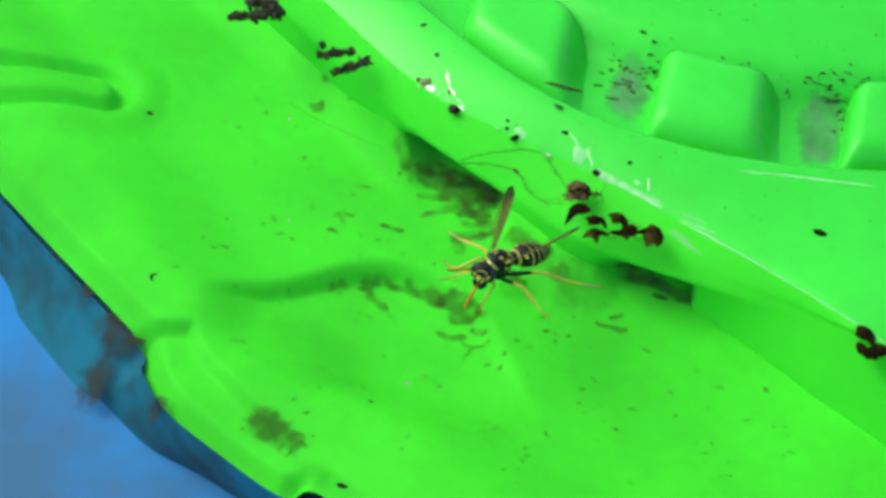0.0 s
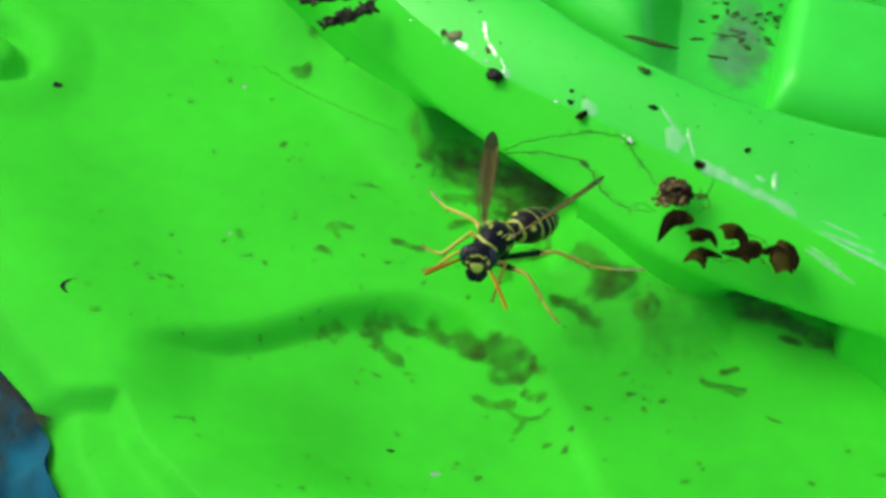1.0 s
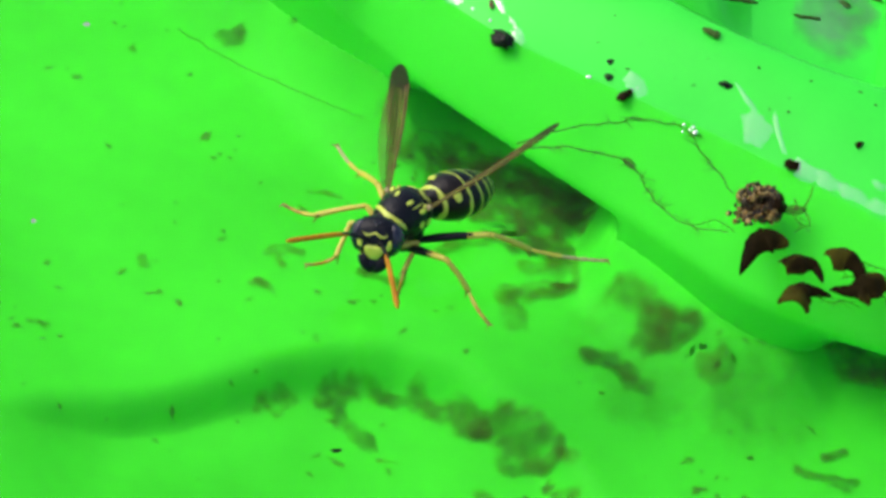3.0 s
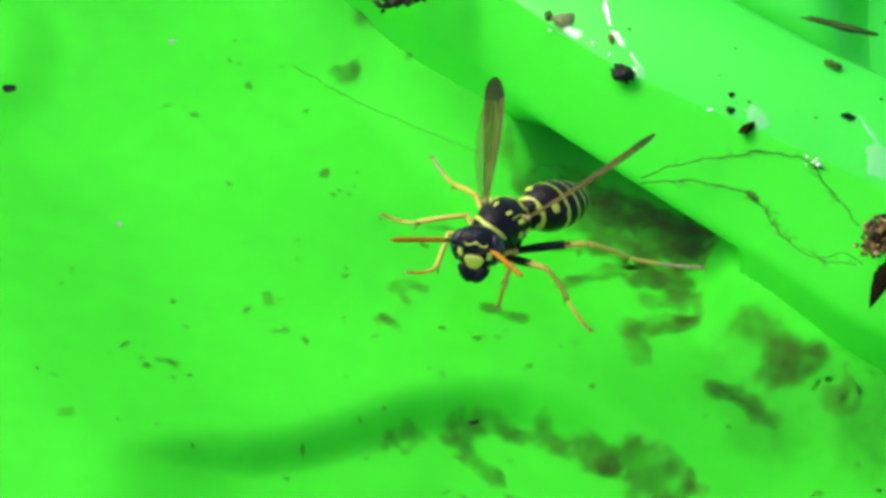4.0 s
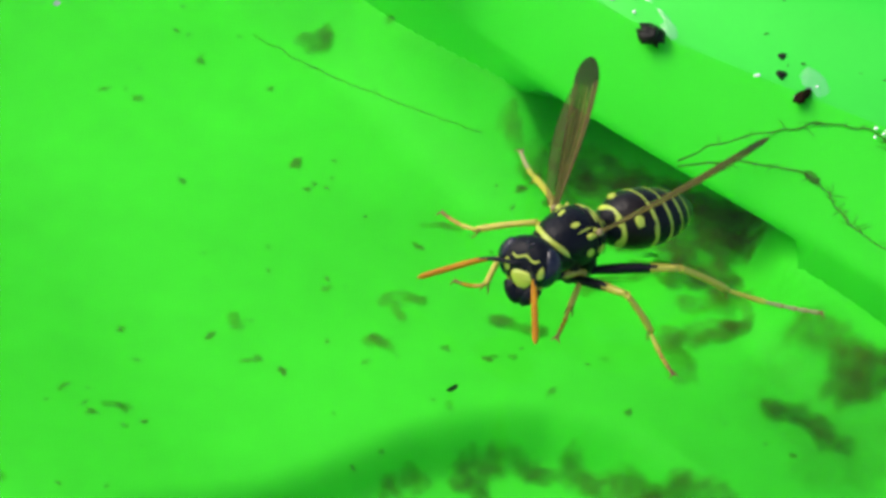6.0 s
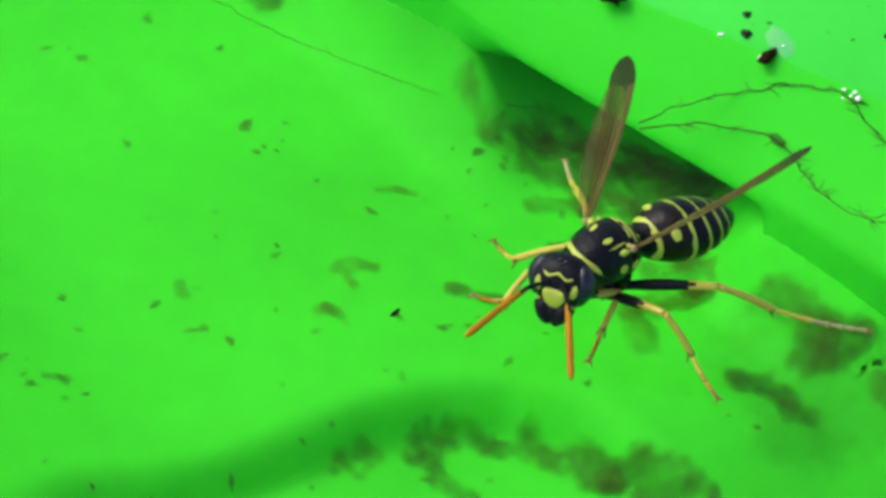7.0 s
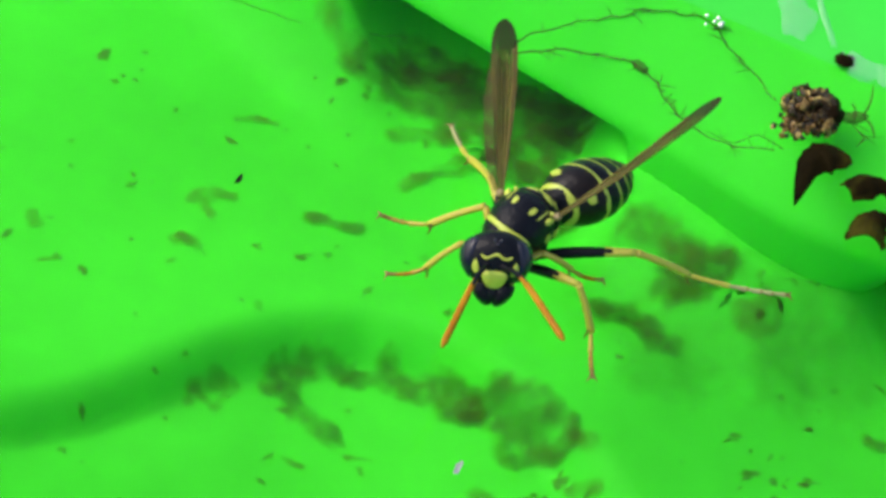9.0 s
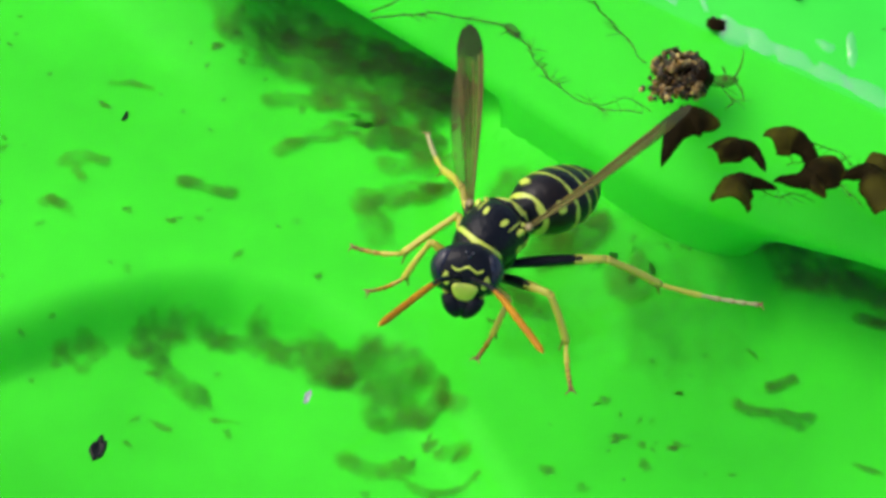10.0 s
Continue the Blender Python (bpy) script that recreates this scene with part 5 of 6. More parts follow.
def sediment():
    """Small specks strewn over the bottom."""
    spots = [(-33.5, 1.7, 0.25), (-30.7, -6.6, 0.19), (-37.4, 3.4, 0.17), (-48.8, 17.9, 0.22), (-45.7, 13.4, 0.26), (-49.7, 3.1, 0.25), (-45.2, -9.5, 0.24), (-42.0, -10.5, 0.27), (-39.7, -8.5, 0.17), (-38.0, -8.1, 0.14), (-35.3, -9.1, 0.27), (-30.6, -6.8, 0.24), (-43.1, -1.1, 0.28), (-42.7, -3.2, 0.21), (-46.8, -2.7, 0.24), (-56.5, -22.4, 0.19), (-57.8, -22.2, 0.13), (-47.3, -19.9, 0.10), (0.4, -16.1, 0.34), (-0.6, -13.5, 0.32), (4.0, -11.8, 0.22), (5.3, -8.9, 0.22), (8.2, -7.8, 0.25), (2.1, -10.0, 0.16), (7.4, -17.2, 0.16), (-3.6, -19.6, 0.31), (3.5, -16.1, 0.19), (-3.7, -16.3, 0.13), (4.4, -10.4, 0.16), (-3.3, -19.6, 0.31), (0.3, -16.2, 0.31), (-4.9, -22.5, 0.27), (-22.0, -26.4, 0.30), (-22.0, -19.1, 0.31), (2.5, -16.5, 0.17), (3.8, -11.9, 0.17),
             (7.4, -26.0, 0.42), (7.5, -28.9, 0.4), (15.1, -27.4, 0.35), (13.5, -32.2, 0.35), (27.4, -18.7, 0.42), (34.1, -16.8, 0.45), (15.3, -14.8, 0.4)]
    rnd = random.Random(5)
    for _ in range(115):
        # loose groups of crumbs
        x, y = rnd.uniform(-60, 45), rnd.uniform(-50, 22)
        for _ in range(rnd.randint(1, 6)):
            spots.append((x + rnd.gauss(0, 1.4), y + rnd.gauss(0, 1.1), rnd.choice((0.1, 0.13, 0.16, 0.2, 0.26, 0.36))))
    v, f, cover = [], [], []
    m = 16
    for k, (x, y, r) in enumerate(spots):
        ey = np.interp(x, EDGE[0], EDGE[1])
        if y > ey + 4 or signed(np.array([x]), np.array([y]), OUTLINE)[0] < 4:
            continue
        a, turn, o = rnd.uniform(0.7, 1.7), rnd.uniform(-0.6, 1.2), len(v)
        ca, sa, z = math.cos(turn), math.sin(turn), floor_at(x, y)
        v.append((x, y, z + 0.16))
        bold = rnd.uniform(0.35, 0.95)
        cover.append(bold)
        for s, h, c in ((0.6, 0.13, 0.75), (1.0, 0.08, 0.5), (1.7, 0.05, -0.3)):
            for j in range(m):
                w = 2 * math.pi * j / m
                q = r * s * (1 + 0.8 * noise.noise(Vector((math.cos(w) * 1.3, math.sin(w) * 1.3, k * 1.7))) + 0.5 * noise.noise(Vector((math.cos(w) * 3, math.sin(w) * 3, k))))
                p0, p1 = q * a * math.cos(w), q / a * math.sin(w)
                px, py = x + ca * p0 - sa * p1, y + sa * p0 + ca * p1
                v.append((px, py, floor_at(px, py) + h))
                cover.append(c * bold if c > 0 else c)
        f += [(o, o + 1 + j, o + 1 + (j + 1) % m) for j in range(m)]
        for i in range(2):
            for j in range(m):
                p, q = o + 1 + i * m + j, o + 1 + i * m + (j + 1) % m
                f.append((p, p + m, q + m, q))
    ob = finish("sediment", v, f, DUST)
    ob.data.attributes.new("cover", "FLOAT", "POINT").data.foreach_set("value", cover)
    return tagged(ob, "soft olive specks of sediment strewn over the green bottom", "sediment", kind="stuff")


def husk(line, width, blunt=0.5, arch=0.5, seed=0, z=0.45, label="dark brown curved seed husk floating at the wall"):
    """A horned scale: an arched plate along a bent line, blunt (or pointed) at its start and drawn out to a tip."""
    nu, nv = 26, 9
    p = smooth_path([(*q, 0) for q in line], nu)
    v = []
    for i in range(nu):
        u = i / (nu - 1)
        d = (p[min(i + 1, nu - 1)] - p[max(i - 1, 0)]).normalized()
        side = Vector((-d.y, d.x, 0))
        head = blunt + (1 - blunt) * math.sin(min(1, u / 0.45) * math.pi / 2)
        w = width * head * max(0.015, 1 - max(0, (u - 0.3) / 0.7) ** 1.25) * (1 + 0.2 * noise.noise(Vector((u * 5, seed, 0))) + 0.12 * noise.noise(Vector((u * 17, seed, 3))))
        for j in range(nv):
            t = j / (nv - 1) * 2 - 1
            wob = 0.14 * noise.noise(Vector((u * 6, t * 3, seed))) + 0.07 * noise.noise(Vector((u * 15, t * 7, seed)))
            v.append(p[i] + side * (t * w * 0.5) + Vector((0, 0, z + arch * w * (0.75 - t * t) * 0.6 + 0.35 * arch * math.sin(u * 3.1) - 0.2 * u + wob)))
    low = [q - Vector((0, 0, 0.12)) for q in v]
    f = grid_faces(nu, nv)
    o = len(v)
    f += [tuple(i + o for i in q[::-1]) for q in grid_faces(nu, nv)]
    rim = [i * nv for i in range(nu)] + [(nu - 1) * nv + j for j in range(1, nv)] + [i * nv + nv - 1 for i in range(nu - 2, -1, -1)] + [j for j in range(nv - 2, 0, -1)]
    for a, b in zip(rim, rim[1:] + rim[:1]):
        f.append((b, a, a + o, b + o))
    ripe = []
    for i in range(nu):
        for j in range(nv):
            u, t = i / (nu - 1), j / (nv - 1) * 2 - 1
            g = (1.5 if seed % 3 == 1 else 0.75) - u * 3.0 + 1.2 * noise.noise(Vector((u * 4, t * 1.5, seed))) + 0.5 * max(0, abs(t) - 0.7)
            ripe.append(min(1, max(0, g)))
    ob = finish("seed_husk", [tuple(q) for q in v + low], f, HUSK)
    ob.data.attributes.new("ripe", "FLOAT", "POINT").data.foreach_set("value", ripe + ripe)
    return tagged(ob, label, "seed husk", "floating husks")


def clump(line, wide, seed):
    """Broken husks and crumbs that have run together into a ragged strip on the water."""
    rnd = random.Random(90 + seed)
    p, bits = smooth_path([(*q, 0) for q in line], 40), []
    for k in range(150):
        q = p[rnd.randrange(40)]
        u = 0.55 + 0.45 * noise.noise(q * 0.9 + Vector((0, 0, seed * 4)))
        r = rnd.choice((0.09, 0.13, 0.18, 0.24, 0.34)) * wide
        spread = max(0.15, 0.36 * wide * (0.5 + u))
        bits.append(blob((q.x + rnd.gauss(0, spread), q.y + rnd.gauss(0, spread), 0.1 + rnd.random() * 0.6 * wide), (r * rnd.uniform(0.8, 2.2), r, r * 0.7), 0.9, 8, 6, k + 200 * seed, rnd.uniform(0, 3)))
    v, f = join(*bits)
    tagged(finish("husk_clump", v, f, CRUMB), "ragged dark brown clump of husk crumbs floating on water", "husk clump", "floating clumps")


def seed_ball():
    """A clump of grains: a ripe seed head with a tail of root."""
    rnd = random.Random(11)
    w = tagged(empty("seed_cluster"), "grainy golden-brown seed cluster floating against the wall", "seed cluster")
    core = blob((0, 0.1, 0.5), (1.6, 1.2, 1.1), 0.2, 24, 16, 3)
    finish("core", *core, BROWN, w)
    grains = []
    for k in range(520):
        th, ph = math.acos(rnd.uniform(-0.3, 1)), rnd.uniform(0, 2 * math.pi)
        d = Vector((math.sin(th) * math.cos(ph) * 1.85, math.sin(th) * math.sin(ph) * 1.45, math.cos(th) * 1.35))
        d *= 0.92 + 0.42 * noise.noise(d * 0.75) + 0.12 * noise.noise(d * 2.2)
        r = rnd.choice((0.05, 0.07, 0.09, 0.12, 0.16))
        grains.append(blob((d.x, d.y + 0.1, d.z + 0.5), (r * rnd.uniform(0.8, 1.8), r, r * 1.2), 0.6, 9, 6, k, rnd.uniform(0, 3)))
    for k in range(130):
        r = rnd.uniform(0.06, 0.2)
        grains.append(blob((-1.25 + rnd.gauss(0, 0.42), -1.2 + rnd.gauss(0, 0.4), 0.15 + rnd.random() * 0.5), (r, r, r), 0.3, 8, 5, k))
    v, f = join(*grains)
    tagged(finish("grain_crust", v, f, GRAIN, w), kind="stuff")
    tail = [tube(smooth_path([(1.2, 0.2, 0.5), (2.2, 0.5, 0.35), (3.3, 1.0, 0.3)], 9), [0.35, 0.3, 0.26, 0.3, 0.36, 0.4, 0.34, 0.22, 0.1], 8)]
    for a, b in (((3.0, 0.9, 0.3), (3.5, 3.4, 0.6)), ((3.1, 0.8, 0.3), (3.7, -0.6, 0.1)), ((2.4, 0.6, 0.3), (2.2, 1.6, 0.5))):
        a, b = Vector(a), Vector(b)
        tail.append(tube(smooth_path([a, (a + b) / 2 + Vector((0.15, 0, 0.1)), b], 6), [0.1, 0.08, 0.07, 0.06, 0.05, 0.03], 6))
    finish("tail", *join(*tail), TWIG, w)
    return w


def root(path, r, label, seed=0, hairs=6, material=None):
    """A thin root with knots and fine side hairs."""
    rnd = random.Random(seed)
    p = smooth_path(path, 60)
    p = [q + Vector((noise.noise(q * 0.8 + Vector((seed, 0, 0))), noise.noise(q * 0.8 + Vector((0, seed, 5))), 0)) * 0.25 for q in p]
    for q in p:
        if q.y > np.interp(q.x, EDGE[0], EDGE[1]) and q.z > -8:
            q.z = max(q.z, wall_at(q.x, q.y) + 0.15)
    rad = [r * (1 + 0.7 * abs(noise.noise(Vector((k * 0.35, seed, 0))))) * (1 - 0.4 * k / 60) for k in range(60)]
    bits = [tube(p, rad, 6)]
    for _ in range(hairs):
        i = rnd.randrange(8, 52)
        d = Vector((rnd.uniform(-1, 1), rnd.uniform(-1, 1), 0.1)).normalized() * rnd.uniform(0.4, 1.2)
        bits.append(tube([p[i], p[i] + d * 0.5 + Vector((0.05, 0.04, 0)), p[i] + d], [r * 0.6, r * 0.5, r * 0.3], 5))
    v, f = join(*bits)
    return tagged(finish("root", v, f, material or TWIG), label, "root")


def film(x, y, rx, ry, turn, seed):
    """A wet patch or a bead of water on the plastic, lying on its surface."""
    v = []
    n = 40
    ca, sa = math.cos(radians(turn)), math.sin(radians(turn))
    for ri, s in enumerate((0.0, 0.4, 0.75, 0.93, 1.0)):
        for k in range(n):
            w = 2 * math.pi * k / n
            j = 1 + 0.45 * noise.noise(Vector((math.cos(w) * 1.6 + seed, math.sin(w) * 1.6, seed * 0.7))) + 0.2 * noise.noise(Vector((math.cos(w) * 4, math.sin(w) * 4, seed)))
            a, b = rx * s * j * math.cos(w), ry * s * j * math.sin(w)
            px, py = x + ca * a - sa * b, y + sa * a + ca * b
            v.append((px, py, max(0.0, wall_at(px, py)) + 0.14 + 0.04 * (1 - s * s)))
    ob = finish("wet_patch", v, grid_faces(5, n, True), WET)
    ob.visible_shadow = False
    return tagged(ob, "shiny wet patch of water on green plastic", "water film", "wet patches")


def meniscus():
    """The bead of water that creeps up the wall along the waterline."""
    xs = np.arange(14.0, 70, 0.3)
    v = []
    for x in xs:
        y = float(np.interp(x, *WATERLINE))
        k = 0.55 + 0.35 * noise.noise(Vector((x * 0.5, 0, 0))) + 0.2 * noise.noise(Vector((x * 1.7, 3, 0)))
        k *= float(smoothstep((x - 14) / 6))
        for t, h in ((-0.3, 0.02), (-0.15, 0.06), (0, 0.12), (0.15, 0.18), (0.3, 0.2), (0.45, 0.16), (0.6, 0.05)):
            yy = y + t * k
            v.append((x, yy, max(0.0, wall_at(x, yy)) * 0.6 + 0.03 + h * k))
    ob = finish("water_edge", v, grid_faces(len(xs), 7), WET)
    ob.visible_shadow = False
    return tagged(ob, "bright bead of water along the wet wall", "water film")


def bubbles(x, y, rs, seed):
    rnd = random.Random(seed)
    for r in rs:
        r *= 0.55
        px, py = x + rnd.uniform(-0.7, 0.7), y + rnd.uniform(-0.5, 0.5)
        ob = finish("bubble", *blob((px, py, max(0, wall_at(px, py)) + r * 0.3), (r, r, r * 0.9), 0.0, 16, 10), BUBBLE)
        tagged(ob, "tiny bubble with a painted white glint at the water's edge", "bubble", "bubbles")


def seed_at(x, y, z, r, seed, material=None, turn=0.0, label="small dark seed stuck to wet green plastic"):
    ob = finish("seed", *blob((x, y, z + r[2] * 0.4), [a * 0.82 for a in r], 0.3, 16, 10, seed, turn), material or SEED)
    return tagged(ob, label, "seed", "seeds")


def flake(x, y, material, rx, ry, turn, label, name="flake", curl=0.0):
    """A thin bit that floats on the water and drifts."""
    n = 18
    v = []
    for s in (0.0, 0.5, 1.0):
        for k in range(n):
            w = 2 * math.pi * k / n
            j = 1 + 0.5 * noise.noise(Vector((math.cos(w) * 1.5, math.sin(w) * 1.5, turn)))
            v.append((rx * s * j * math.cos(w) + curl * (ry * s * j * math.sin(w)) ** 2, ry * s * j * math.sin(w), 0.12 + 0.12 * s * s))
    m = len(v)
    v += [(a, b, c - 0.1) for a, b, c in v]
    g = grid_faces(3, n, True)
    f = g + [tuple(i + m for i in q[::-1]) for q in g] + [(m - n + k, m - n + (k + 1) % n, 2 * m - n + (k + 1) % n, 2 * m - n + k) for k in range(n)]
    ob = finish(name, v, f, material)
    ob.location = (x * MM, y * MM, 0)
    return tagged(ob, label, "floating bit", "floating bits")


PALE_BIT = mat("pale_scale", (0.34, 0.36, 0.34), rough=0.35, scale=700, var=0.3)
FLOATERS = [
    (flake(-55.5, -38.8, SEED, 0.25, 0.9, 1.0, "tiny black curl floating on the water", curl=0.8), [(0, -55.5, -38.8), (0.5, -54.9, -36.3), (1, -56.3, -33.0), (1.5, -57.7, -30.9), (10, -66, -10)]),
    (flake(-21.5, -66.7, SEED, 0.75, 0.36, 2.0, "tiny black curl floating on the water", curl=0.6), [(0, -21.5, -66.7), (5, -25, -50), (10, -28.1, -34.6)]),
    (flake(-17.8, -32.2, PALE_BIT, 0.42, 0.18, 4.0, "tiny pale scale drifting on the water"), [(0, -17, -46), (8, -17.8, -32.2), (9, -18.0, -30.6), (10, -18.5, -28.9)]),
    (flake(-51.2, -18.8, PALE_BIT, 0.2, 0.14, 5.0, "tiny pale scale drifting on the water"), [(0, -40, -21), (3.3, -51.2, -18.8), (3.5, -52.1, -17.9), (4.5, -55.6, -16.8), (5.5, -58.2, -15.8), (10, -66, -14)]),
    (flake(-53.1, 1.8, PALE_BIT, 0.28, 0.16, 6.0, "tiny pale scale drifting on the water"), [(0, -45, 0), (3.3, -53.1, 1.8), (3.5, -53.9, 2.4), (4.5, -56.2, 2.8), (5.7, -58.1, 2.8), (10, -64, 3)]),
    (flake(-21.0, -51.0, SEED, 0.35, 0.15, 7.0, "tiny dark scale drifting on the water"), [(0, -21.0, -51.0), (1, -21.6, -42.8), (2.2, -24.1, -35.4), (3.3, -26.0, -30.9), (3.5, -26.2, -29.6), (5.5, -29.6, -22.8), (7.5, -31.6, -17.0), (8, -32.0, -16.3), (8.5, -31.8, -15.2), (9, -32.0, -14.1), (10, -31.0, -12.1)]),
    (flake(-65.0, -6.6, SEED, 0.6, 0.35, 8.0, "small dark flake resting on the water"), [(0, -65.0, -6.6), (10, -65.4, -6.1)]),
]
litter()
sediment()
seed_ball()
husk([(2.3, -3.3), (0.9, -3.2), (-0.2, -4.2), (-1.0, -7.4)], 2.7, 0.02, 0.4, 3)
husk([(2.0, -5.7), (3.2, -4.9), (4.3, -4.8), (5.1, -6.0)], 1.9, 0.7, 0.5, 2)
husk([(3.1, -9.4), (3.3, -8.3), (4.0, -7.4), (5.8, -7.2)], 2.3, 0.9, 0.7, 1)
husk([(5.3, -3.9), (6.3, -3.3), (7.4, -3.7), (8.4, -5.2)], 2.5, 0.6, 0.6, 4)
husk([(9.2, -4.2), (8.4, -5.4), (7.4, -6.2), (5.6, -6.6)], 2.6, 0.5, 0.5, 5)
husk([(8.6, -7.3), (8.0, -6.4), (7.9, -5.4), (7.2, -4.2)], 1.3, 0.1, 0.6, 6)
husk([(12.4, -7.4), (11.8, -5.6), (10.9, -4.6), (9.5, -5.4)], 2.6, 0.6, 0.6, 7)
husk([(11.2, -3.3), (12.2, -3.9), (13.2, -5.0), (13.4, -6.6)], 1.9, 0.5, 0.7, 10)
husk([(43.8, -13.6), (45.0, -13.8), (46.2, -14.8), (46.6, -16.2)], 2.8, 0.6, 0.6, 8)
husk([(48.6, -16.0), (47.4, -16.6), (46.4, -17.6), (45.8, -19)], 2.6, 0.6, 0.6, 9)
husk([(44.4, -16.2), (45.2, -17.4), (46.2, -18.2), (47.6, -18.2)], 2.0, 0.4, 0.6, 11)
for k, (line, wide) in enumerate((([(-59.3, 19.0), (-58.2, 19.6), (-57.1, 20.6)], 0.8), ([(-57.4, 23.4), (-55.8, 24.5), (-53.7, 23.8)], 1.2), ([(-55.8, 20.9), (-54.2, 22.1), (-52.3, 23.1)], 1.2),
                                  ([(-44.0, 15.4), (-41.8, 17.2), (-39.4, 18.6)], 0.85), ([(-41.0, 12.6), (-39.4, 14.0), (-37.6, 16.2), (-37.0, 17.0)], 0.9))):
    clump(line, wide, k + 1)
for k, (p, r) in enumerate((([(7.2, -2.8), (8.6, -3.0), (9.8, -3.6), (10.6, -5.0)], 0.05), ([(6.4, -5.2), (7.6, -4.6), (9.0, -4.4), (10.2, -3.2)], 0.04), ([(8.2, -6.2), (9.2, -5.8), (10.0, -6.4), (10.8, -7.2)], 0.05),
                            ([(4.6, -7.6), (5.8, -7.9), (6.8, -7.4), (8.0, -7.6)], 0.04), ([(2.6, 1.2), (2.4, 0.0), (2.9, -0.9), (2.6, -1.8)], 0.05), ([(-1.8, -3.2), (-3.4, -2.6), (-4.8, -3.4), (-6.4, -3.0)], 0.04))):
    root([(x, y, 0.25) for x, y in p], r, "fine pale root fibre among the husks", 20 + k, 10, FAINT_ROOT)
seed_at(-44.2, 18.3, 0, (0.8, 0.8, 0.6), 21, label="round dark seed floating on the water")
seed_at(-21.8, 11.2, 0.1, (1.05, 0.75, 0.65), 22, turn=-0.5, label="shiny black seed at the water's edge")
seed_at(-13.2, 11.0, 0.9, (0.36, 0.36, 0.3), 23)
seed_at(-13.1, 9.9, 0.3, (0.36, 0.32, 0.3), 24)
seed_at(-11.6, 8.5, 0.1, (0.42, 0.95, 0.35), 25, BROWN, -0.5, "wet brown seed at the water's edge")
seed_at(1.8, 5.3, 0.3, (0.75, 0.55, 0.4), 26, BROWN, 0.2, "brown seed at the water's edge")
seed_at(-4.4, 10.0, wall_at(-4.4, 10.0), (0.6, 0.3, 0.25), 27)
seed_at(-6.2, 13.6, 4.0, (0.8, 0.35, 0.3), 28, SPECK, -0.3)
seed_at(6.3, 7.1, wall_at(6.3, 7.1), (0.5, 0.3, 0.2), 29, BROWN, 1.0)
seed_at(36.3, 2.4, wall_at(36.3, 2.4), (1.2, 0.6, 0.4), 30, BROWN, 0.0, "flat brown seed on dry green plastic")
seed_at(-29.9, 25.0, wall_at(-29.9, 25.0), (0.6, 0.3, 0.25), 31, SPECK, 0.4)
seed_at(-26.6, 19.9, wall_at(-26.6, 19.9), (0.4, 0.4, 0.3), 32)
seed_at(-27.0, 15.6, 0.3, (1.1, 0.9, 0.5), 33, TAN, 0.3, "pale tan seed husk at the water's edge")
seed_at(-28.3, 15.9, 0.1, (0.4, 0.6, 0.4), 34, SPECK)
seed_at(-26.8, 17.4, 0.9, (0.45, 0.5, 0.4), 35, GRAIN, 0.2, "pale pinkish seed on wet green plastic")
seed_at(-23.2, 14.2, 0.9, (0.25, 0.55, 0.2), 36, GRAIN, 0.2)
seed_at(-6.2, 17.2, 5.0, (3.2, 0.4, 0.3), 37, SPECK, 0.0, "dark sliver of bark in the groove")
root([(-18.6, 3.0, -2.4), (-16.4, 4.9, -1.9), (-13.0, 6.6, -1.7), (-9.5, 7.3, -1.4), (-6.3, 6.7, -1.0), (-4.0, 4.1, -0.5), (-2.3, 1.0, 0.0)], 0.06, "thin olive root arching through the water", 1, 26)
root([(-18.6, 3.4, -3.2), (-16.2, 4.2, -3.0), (-13.4, 5.0, -3.0), (-10.0, 4.5, -2.8), (-8.3, 1.6, -2.4), (-7.0, -0.4, -2.0), (-4.6, -2.2, -1.2), (-2.2, -3.0, -0.1)], 0.065, "thin olive root arching through the water", 2, 30)
seed_at(-10.0, 4.5, -2.9, (0.7, 0.4, 0.3), 38, TWIG, -0.5, "dark knot on a thin root")
root([(-47.6, 16.2, -11.4), (-43.2, 14.1, -11.2), (-38.0, 12.4, -11), (-32.5, 11.2, -11), (-28.7, 11.0, -11), (-23.9, 11.8, -11.2)], 0.04, "hair-thin root hanging in the water", 4, 2, FAINT_ROOT)
for k, (x, y, rx, ry, a) in enumerate(((-1.5, 7.3, 1.3, 0.8, -40), (2.6, 4.9, 1.2, 0.6, -25), (4.6, 4.4, 1.0, 0.5, -25), (6.6, 3.7, 1.1, 0.45, -20), (8.8, 2.9, 1.4, 0.4, -22), (11.4, 2.0, 1.7, 0.4, -22), (9.9, 4.3, 0.3, 1.0, 10),
                                       (8.4, 4.4, 0.6, 0.25, -20), (-11.1, 9.6, 1.0, 0.6, -35), (-26.6, 14.6, 1.3, 0.5, -10), (-23.9, 16.2, 1.0, 0.22, -66), (-22.6, 14.2, 0.9, 0.2, -48), (-20.9, 12.6, 0.9, 0.16, -40), (-20.6, 11.9, 0.7, 0.3, -40), (-2.6, 9.2, 0.2, 1.3, 50), (0.3, 7.2, 0.2, 1.4, 30))):
    film(x, y, rx, ry, a, k + 1)
meniscus()
bubbles(-6.2, 6.8, (0.22, 0.3, 0.2, 0.26, 0.18, 0.24), 1)
bubbles(-11.4, 8.9, (0.2, 0.24), 2)
bubbles(-14.3, 9.7, (0.24, 0.2), 3)
bubbles(-27.6, 15.0, (0.22,), 4)
bubbles(-24.7, 13.6, (0.26,), 5)
bubbles(-23.4, 12.7, (0.24,), 6)
bubbles(-32.0, 17.3, (0.25,), 7)
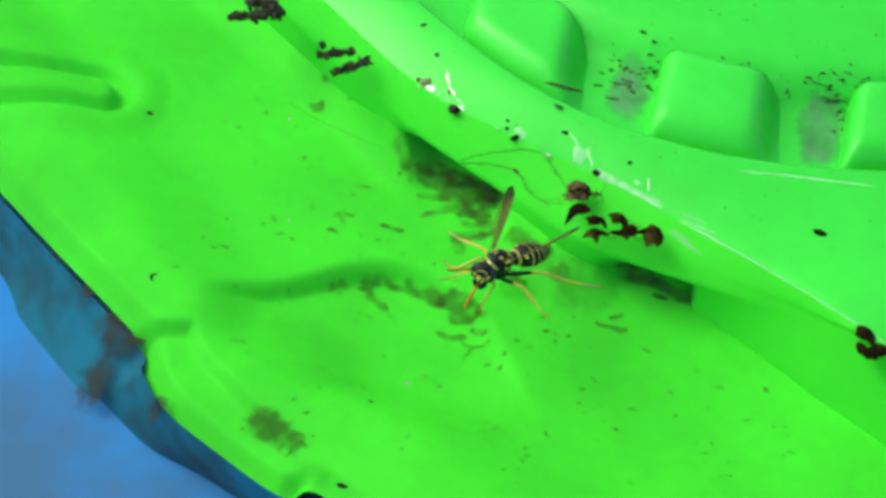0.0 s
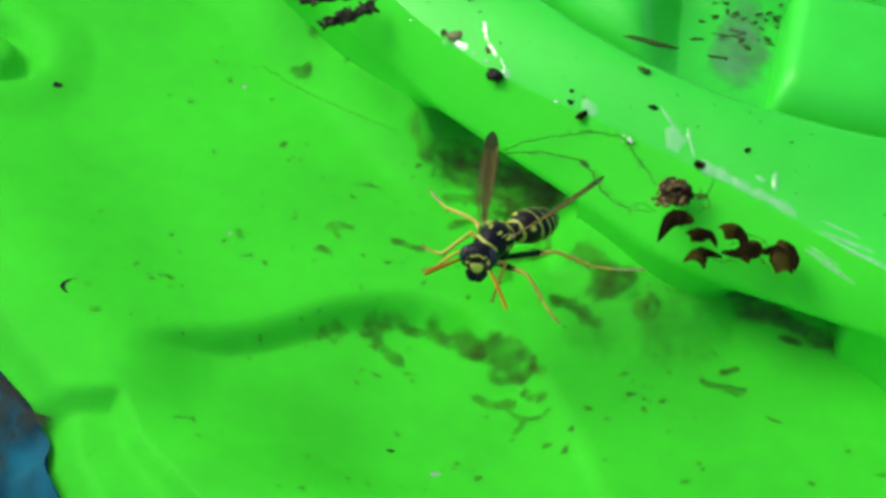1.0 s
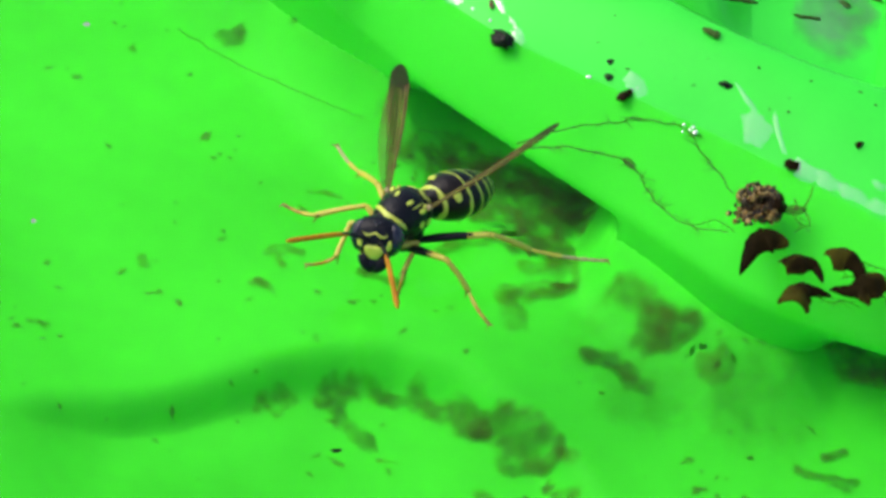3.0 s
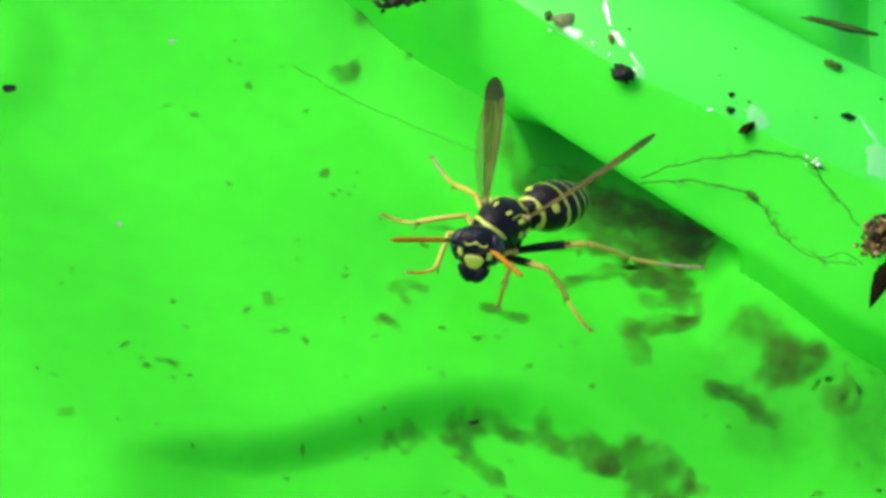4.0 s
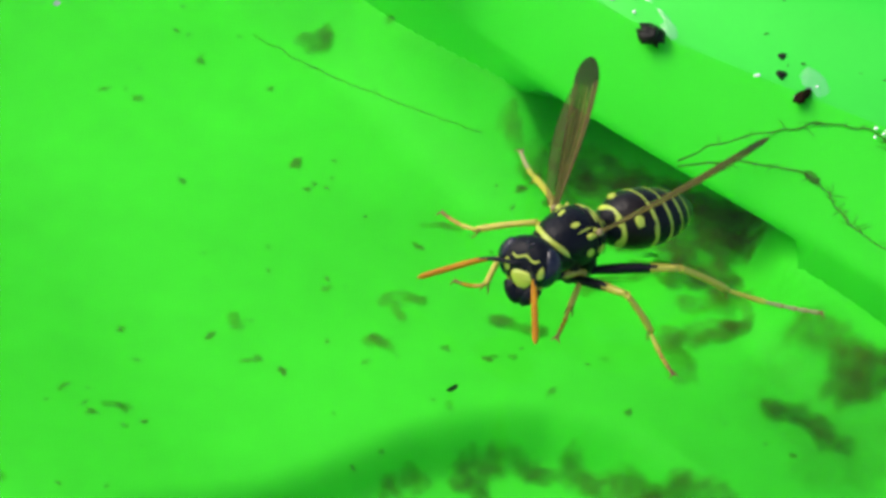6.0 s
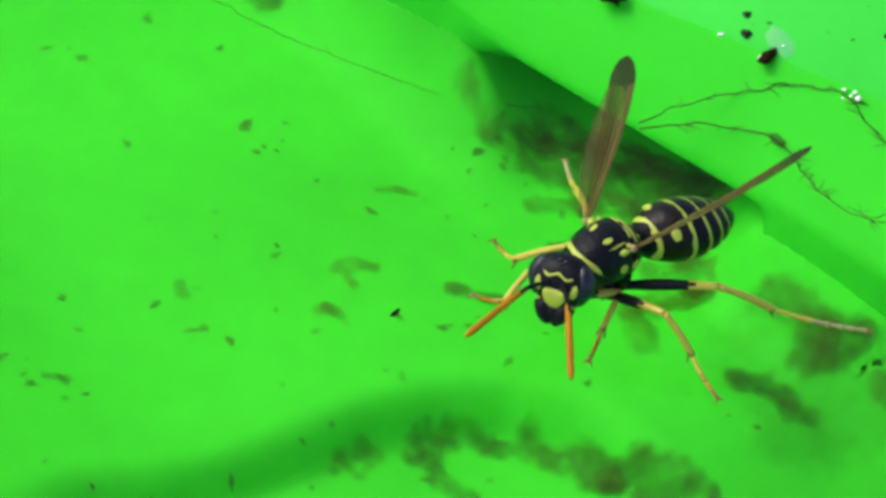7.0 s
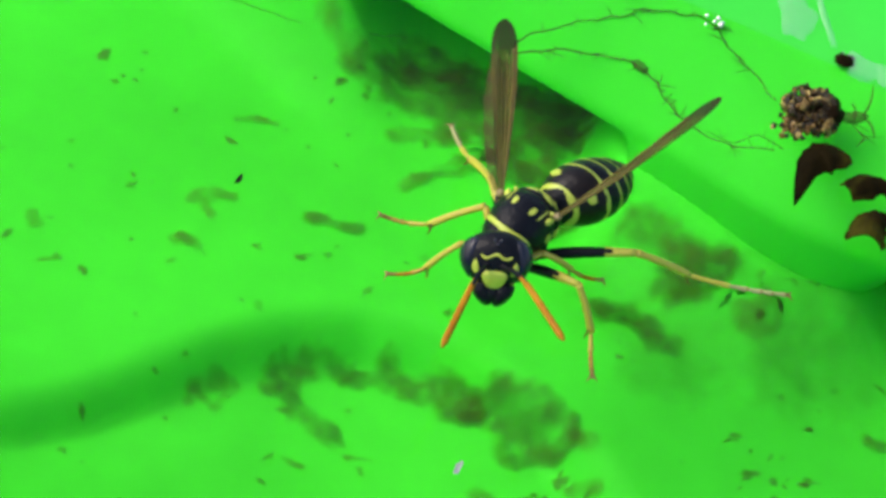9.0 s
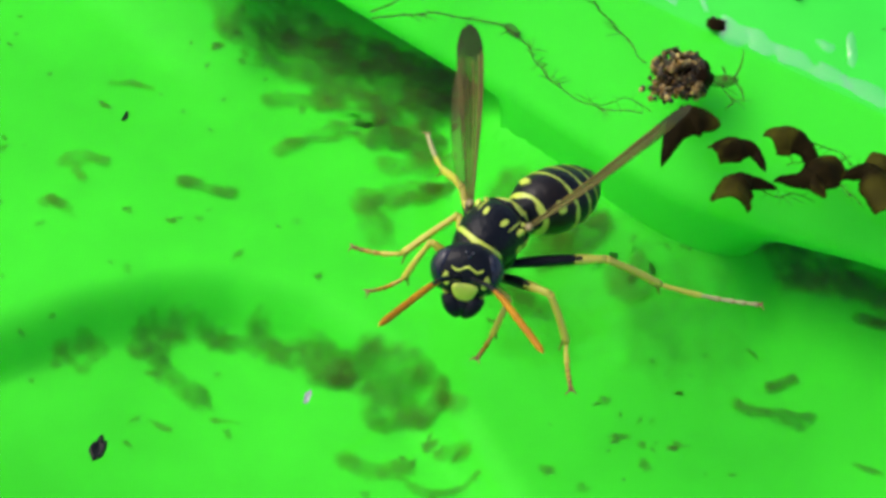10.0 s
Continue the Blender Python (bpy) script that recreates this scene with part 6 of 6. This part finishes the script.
bubbles(2.0, 5.2, (0.16, 0.18), 8)


def rim_dirt():
    """Crumbs of black dirt: a drift behind the blocks, piles in the gaps, a few on the plateau."""
    rnd = random.Random(23)
    spots = []
    for _ in range(130):
        x = rnd.uniform(-2, 62)
        spots.append((x, float(np.interp(x, *GROOVE)) + 19.0 + rnd.gauss(0, 1.2) + 0.06 * (x - 20), rnd.uniform(0.12, 0.4)))
    for cx, cy in ((3.9, 28.5), (37.5, 33.0)):
        for _ in range(34):
            spots.append((cx + rnd.gauss(0, 2.0), cy + rnd.gauss(0, 2.2), rnd.uniform(0.15, 0.5)))
    for _ in range(45):
        x = rnd.uniform(-2, 60)
        spots.append((x, float(np.interp(x, *GROOVE)) + rnd.uniform(21, 48), rnd.uniform(0.08, 0.22)))
    for _ in range(40):
        x = rnd.uniform(-32, 55)
        wy, gy = float(np.interp(x, *WATERLINE)), float(np.interp(x, *GROOVE))
        spots.append((x, wy + (gy - wy) * rnd.uniform(0.1, 0.95), rnd.uniform(0.06, 0.16)))
    bits = []
    for k, (x, y, r) in enumerate(spots):
        a = rnd.uniform(0.9, 2.3)
        bits.append(blob((x, y, wall_at(x, y) + 0.05), (r * a * 0.75, r / a * 0.75, r * 0.3), 0.6, 9, 5, k, rnd.gauss(0.15, 0.3)))
    v, f = join(*bits)
    tagged(finish("dirt", v, f, SPECK), "black crumbs of dirt strewn on dry green plastic", "dirt", kind="stuff")


def scratch(x, y, length, turn, wide):
    """A pale scuff on the plateau, a hair above the plastic."""
    v = []
    for k in range(25):
        u = k / 24
        px = x + (u - 0.5) * length * math.cos(radians(turn))
        py = y + (u - 0.5) * length * math.sin(radians(turn))
        w = wide * math.sin(u * math.pi) ** 0.5 * (1 + 0.5 * noise.noise(Vector((u * 9, x, y))))
        for t in (-0.5, 0, 0.5):
            v.append((px, py + t * w, wall_at(px, py + t * w) + (0.05 if t == 0 else 0.01)))
    tagged(finish("scuff", v, grid_faces(25, 3), SCUFF), "pale scuff mark on the green plastic plateau", "scuff", "scuffs")


def grime(x, y, rx, ry, seed):
    """A grey film of dried dirt on the floor of a pit between two blocks."""
    n, v, cover = 36, [], []
    for s, c in ((0.0, 0.75), (0.45, 0.7), (0.8, 0.5), (1.15, -0.2)):
        for k in range(n):
            w = 2 * math.pi * k / n
            j = s * (1 + 0.35 * noise.noise(Vector((math.cos(w) * 1.4, math.sin(w) * 1.4, seed * 5))))
            px, py = x + rx * j * math.cos(w), y + ry * j * math.sin(w)
            v.append((px, py, wall_at(px, py) + 0.06))
            cover.append(c)
    ob = finish("dirt_film", v, grid_faces(4, n, True), GRIME)
    ob.data.attributes.new("cover", "FLOAT", "POINT").data.foreach_set("value", cover)
    tagged(ob, "grey film of dried dirt between two green blocks", "dirt film", "dirt films")


GRIME = soft_mat("grey_grime", (0.16, 0.34, 0.2), (0.06, 0.12, 0.07), 0.6, 1.4)
grime(3.6, 24.6, 3.6, 6.2, 1)
grime(34.6, 27.0, 4.2, 7.2, 2)
SCUFF = mat("pale_scuff", (0.35, 0.72, 0.38), rough=0.7, scale=600, var=0.3, clear=0.45)
rim_dirt()
for x, y, n, a, w in ((18.5, -0.6, 6.0, -14, 0.25), (17.5, 0.6, 4.5, -16, 0.18), (20.5, -1.9, 4.5, -12, 0.2), (17.2, -2.8, 6.5, -24, 0.35), (16.4, -2.0, 4.0, -24, 0.2), (33, 12.2, 22, 12, 0.35)):
    scratch(x, y, n, a, w)


def motions():
    for bit, rows in FLOATERS:
        walk(bit, [(t, pose(x * MM, y * MM, 0, 0, 0, 8 * t)) for t, x, y in rows])
    walk(wasp, [(t, Matrix.Translation((x * MM, y * MM, z * MM)) @ pose(0, 0, 0, 0, 0, h) @ pose(0, 0, 0, 0, p, 0) @ pose(0, 0, 0, r, 0, 0)) for t, x, y, z, h, p, r in DRIFT])
    walk(wasp_head, [(t, pose(NECK.x * MM, NECK.y * MM, NECK.z * MM, 0, 0, h) @ pose(0, 0, 0, 0, p, 0) @ pose(0, 0, 0, r, 0, 0)) for t, h, p, r in NODS])
    for key, (leg, shin, foot, claw) in wasp_legs.items():
        hip, (thigh, length, last) = Vector(LEGS[key][0]), LEGS[key][1]
        rows = []
        for t, *q in STEPS[key]:
            knee, ankle, toe = Vector(q[:3]), Vector(q[3:6]), Vector(q[6:])
            upper = aim(hip, knee - hip)
            at_knee = upper @ Matrix.Translation((thigh * MM, 0, 0))
            lower = aim(at_knee.translation / MM, ankle - knee)
            at_ankle = lower @ Matrix.Translation((length * MM, 0, 0))
            rows.append((t, upper, lower, aim(at_ankle.translation / MM, toe - ankle)))
        walk(leg, [(t, a) for t, a, b, c in rows])
        walk(shin, [(t, a.inverted() @ b) for t, a, b, c in rows])
        for end in (foot, claw):
            walk(end, [(t, a.inverted() @ c) for t, a, b, c in rows])
    for key, ant in wasp_antennae.items():
        walk(ant, [(t, aim(ANTENNA[key], way)) for t, *way in FEELERS[key]])


motions()
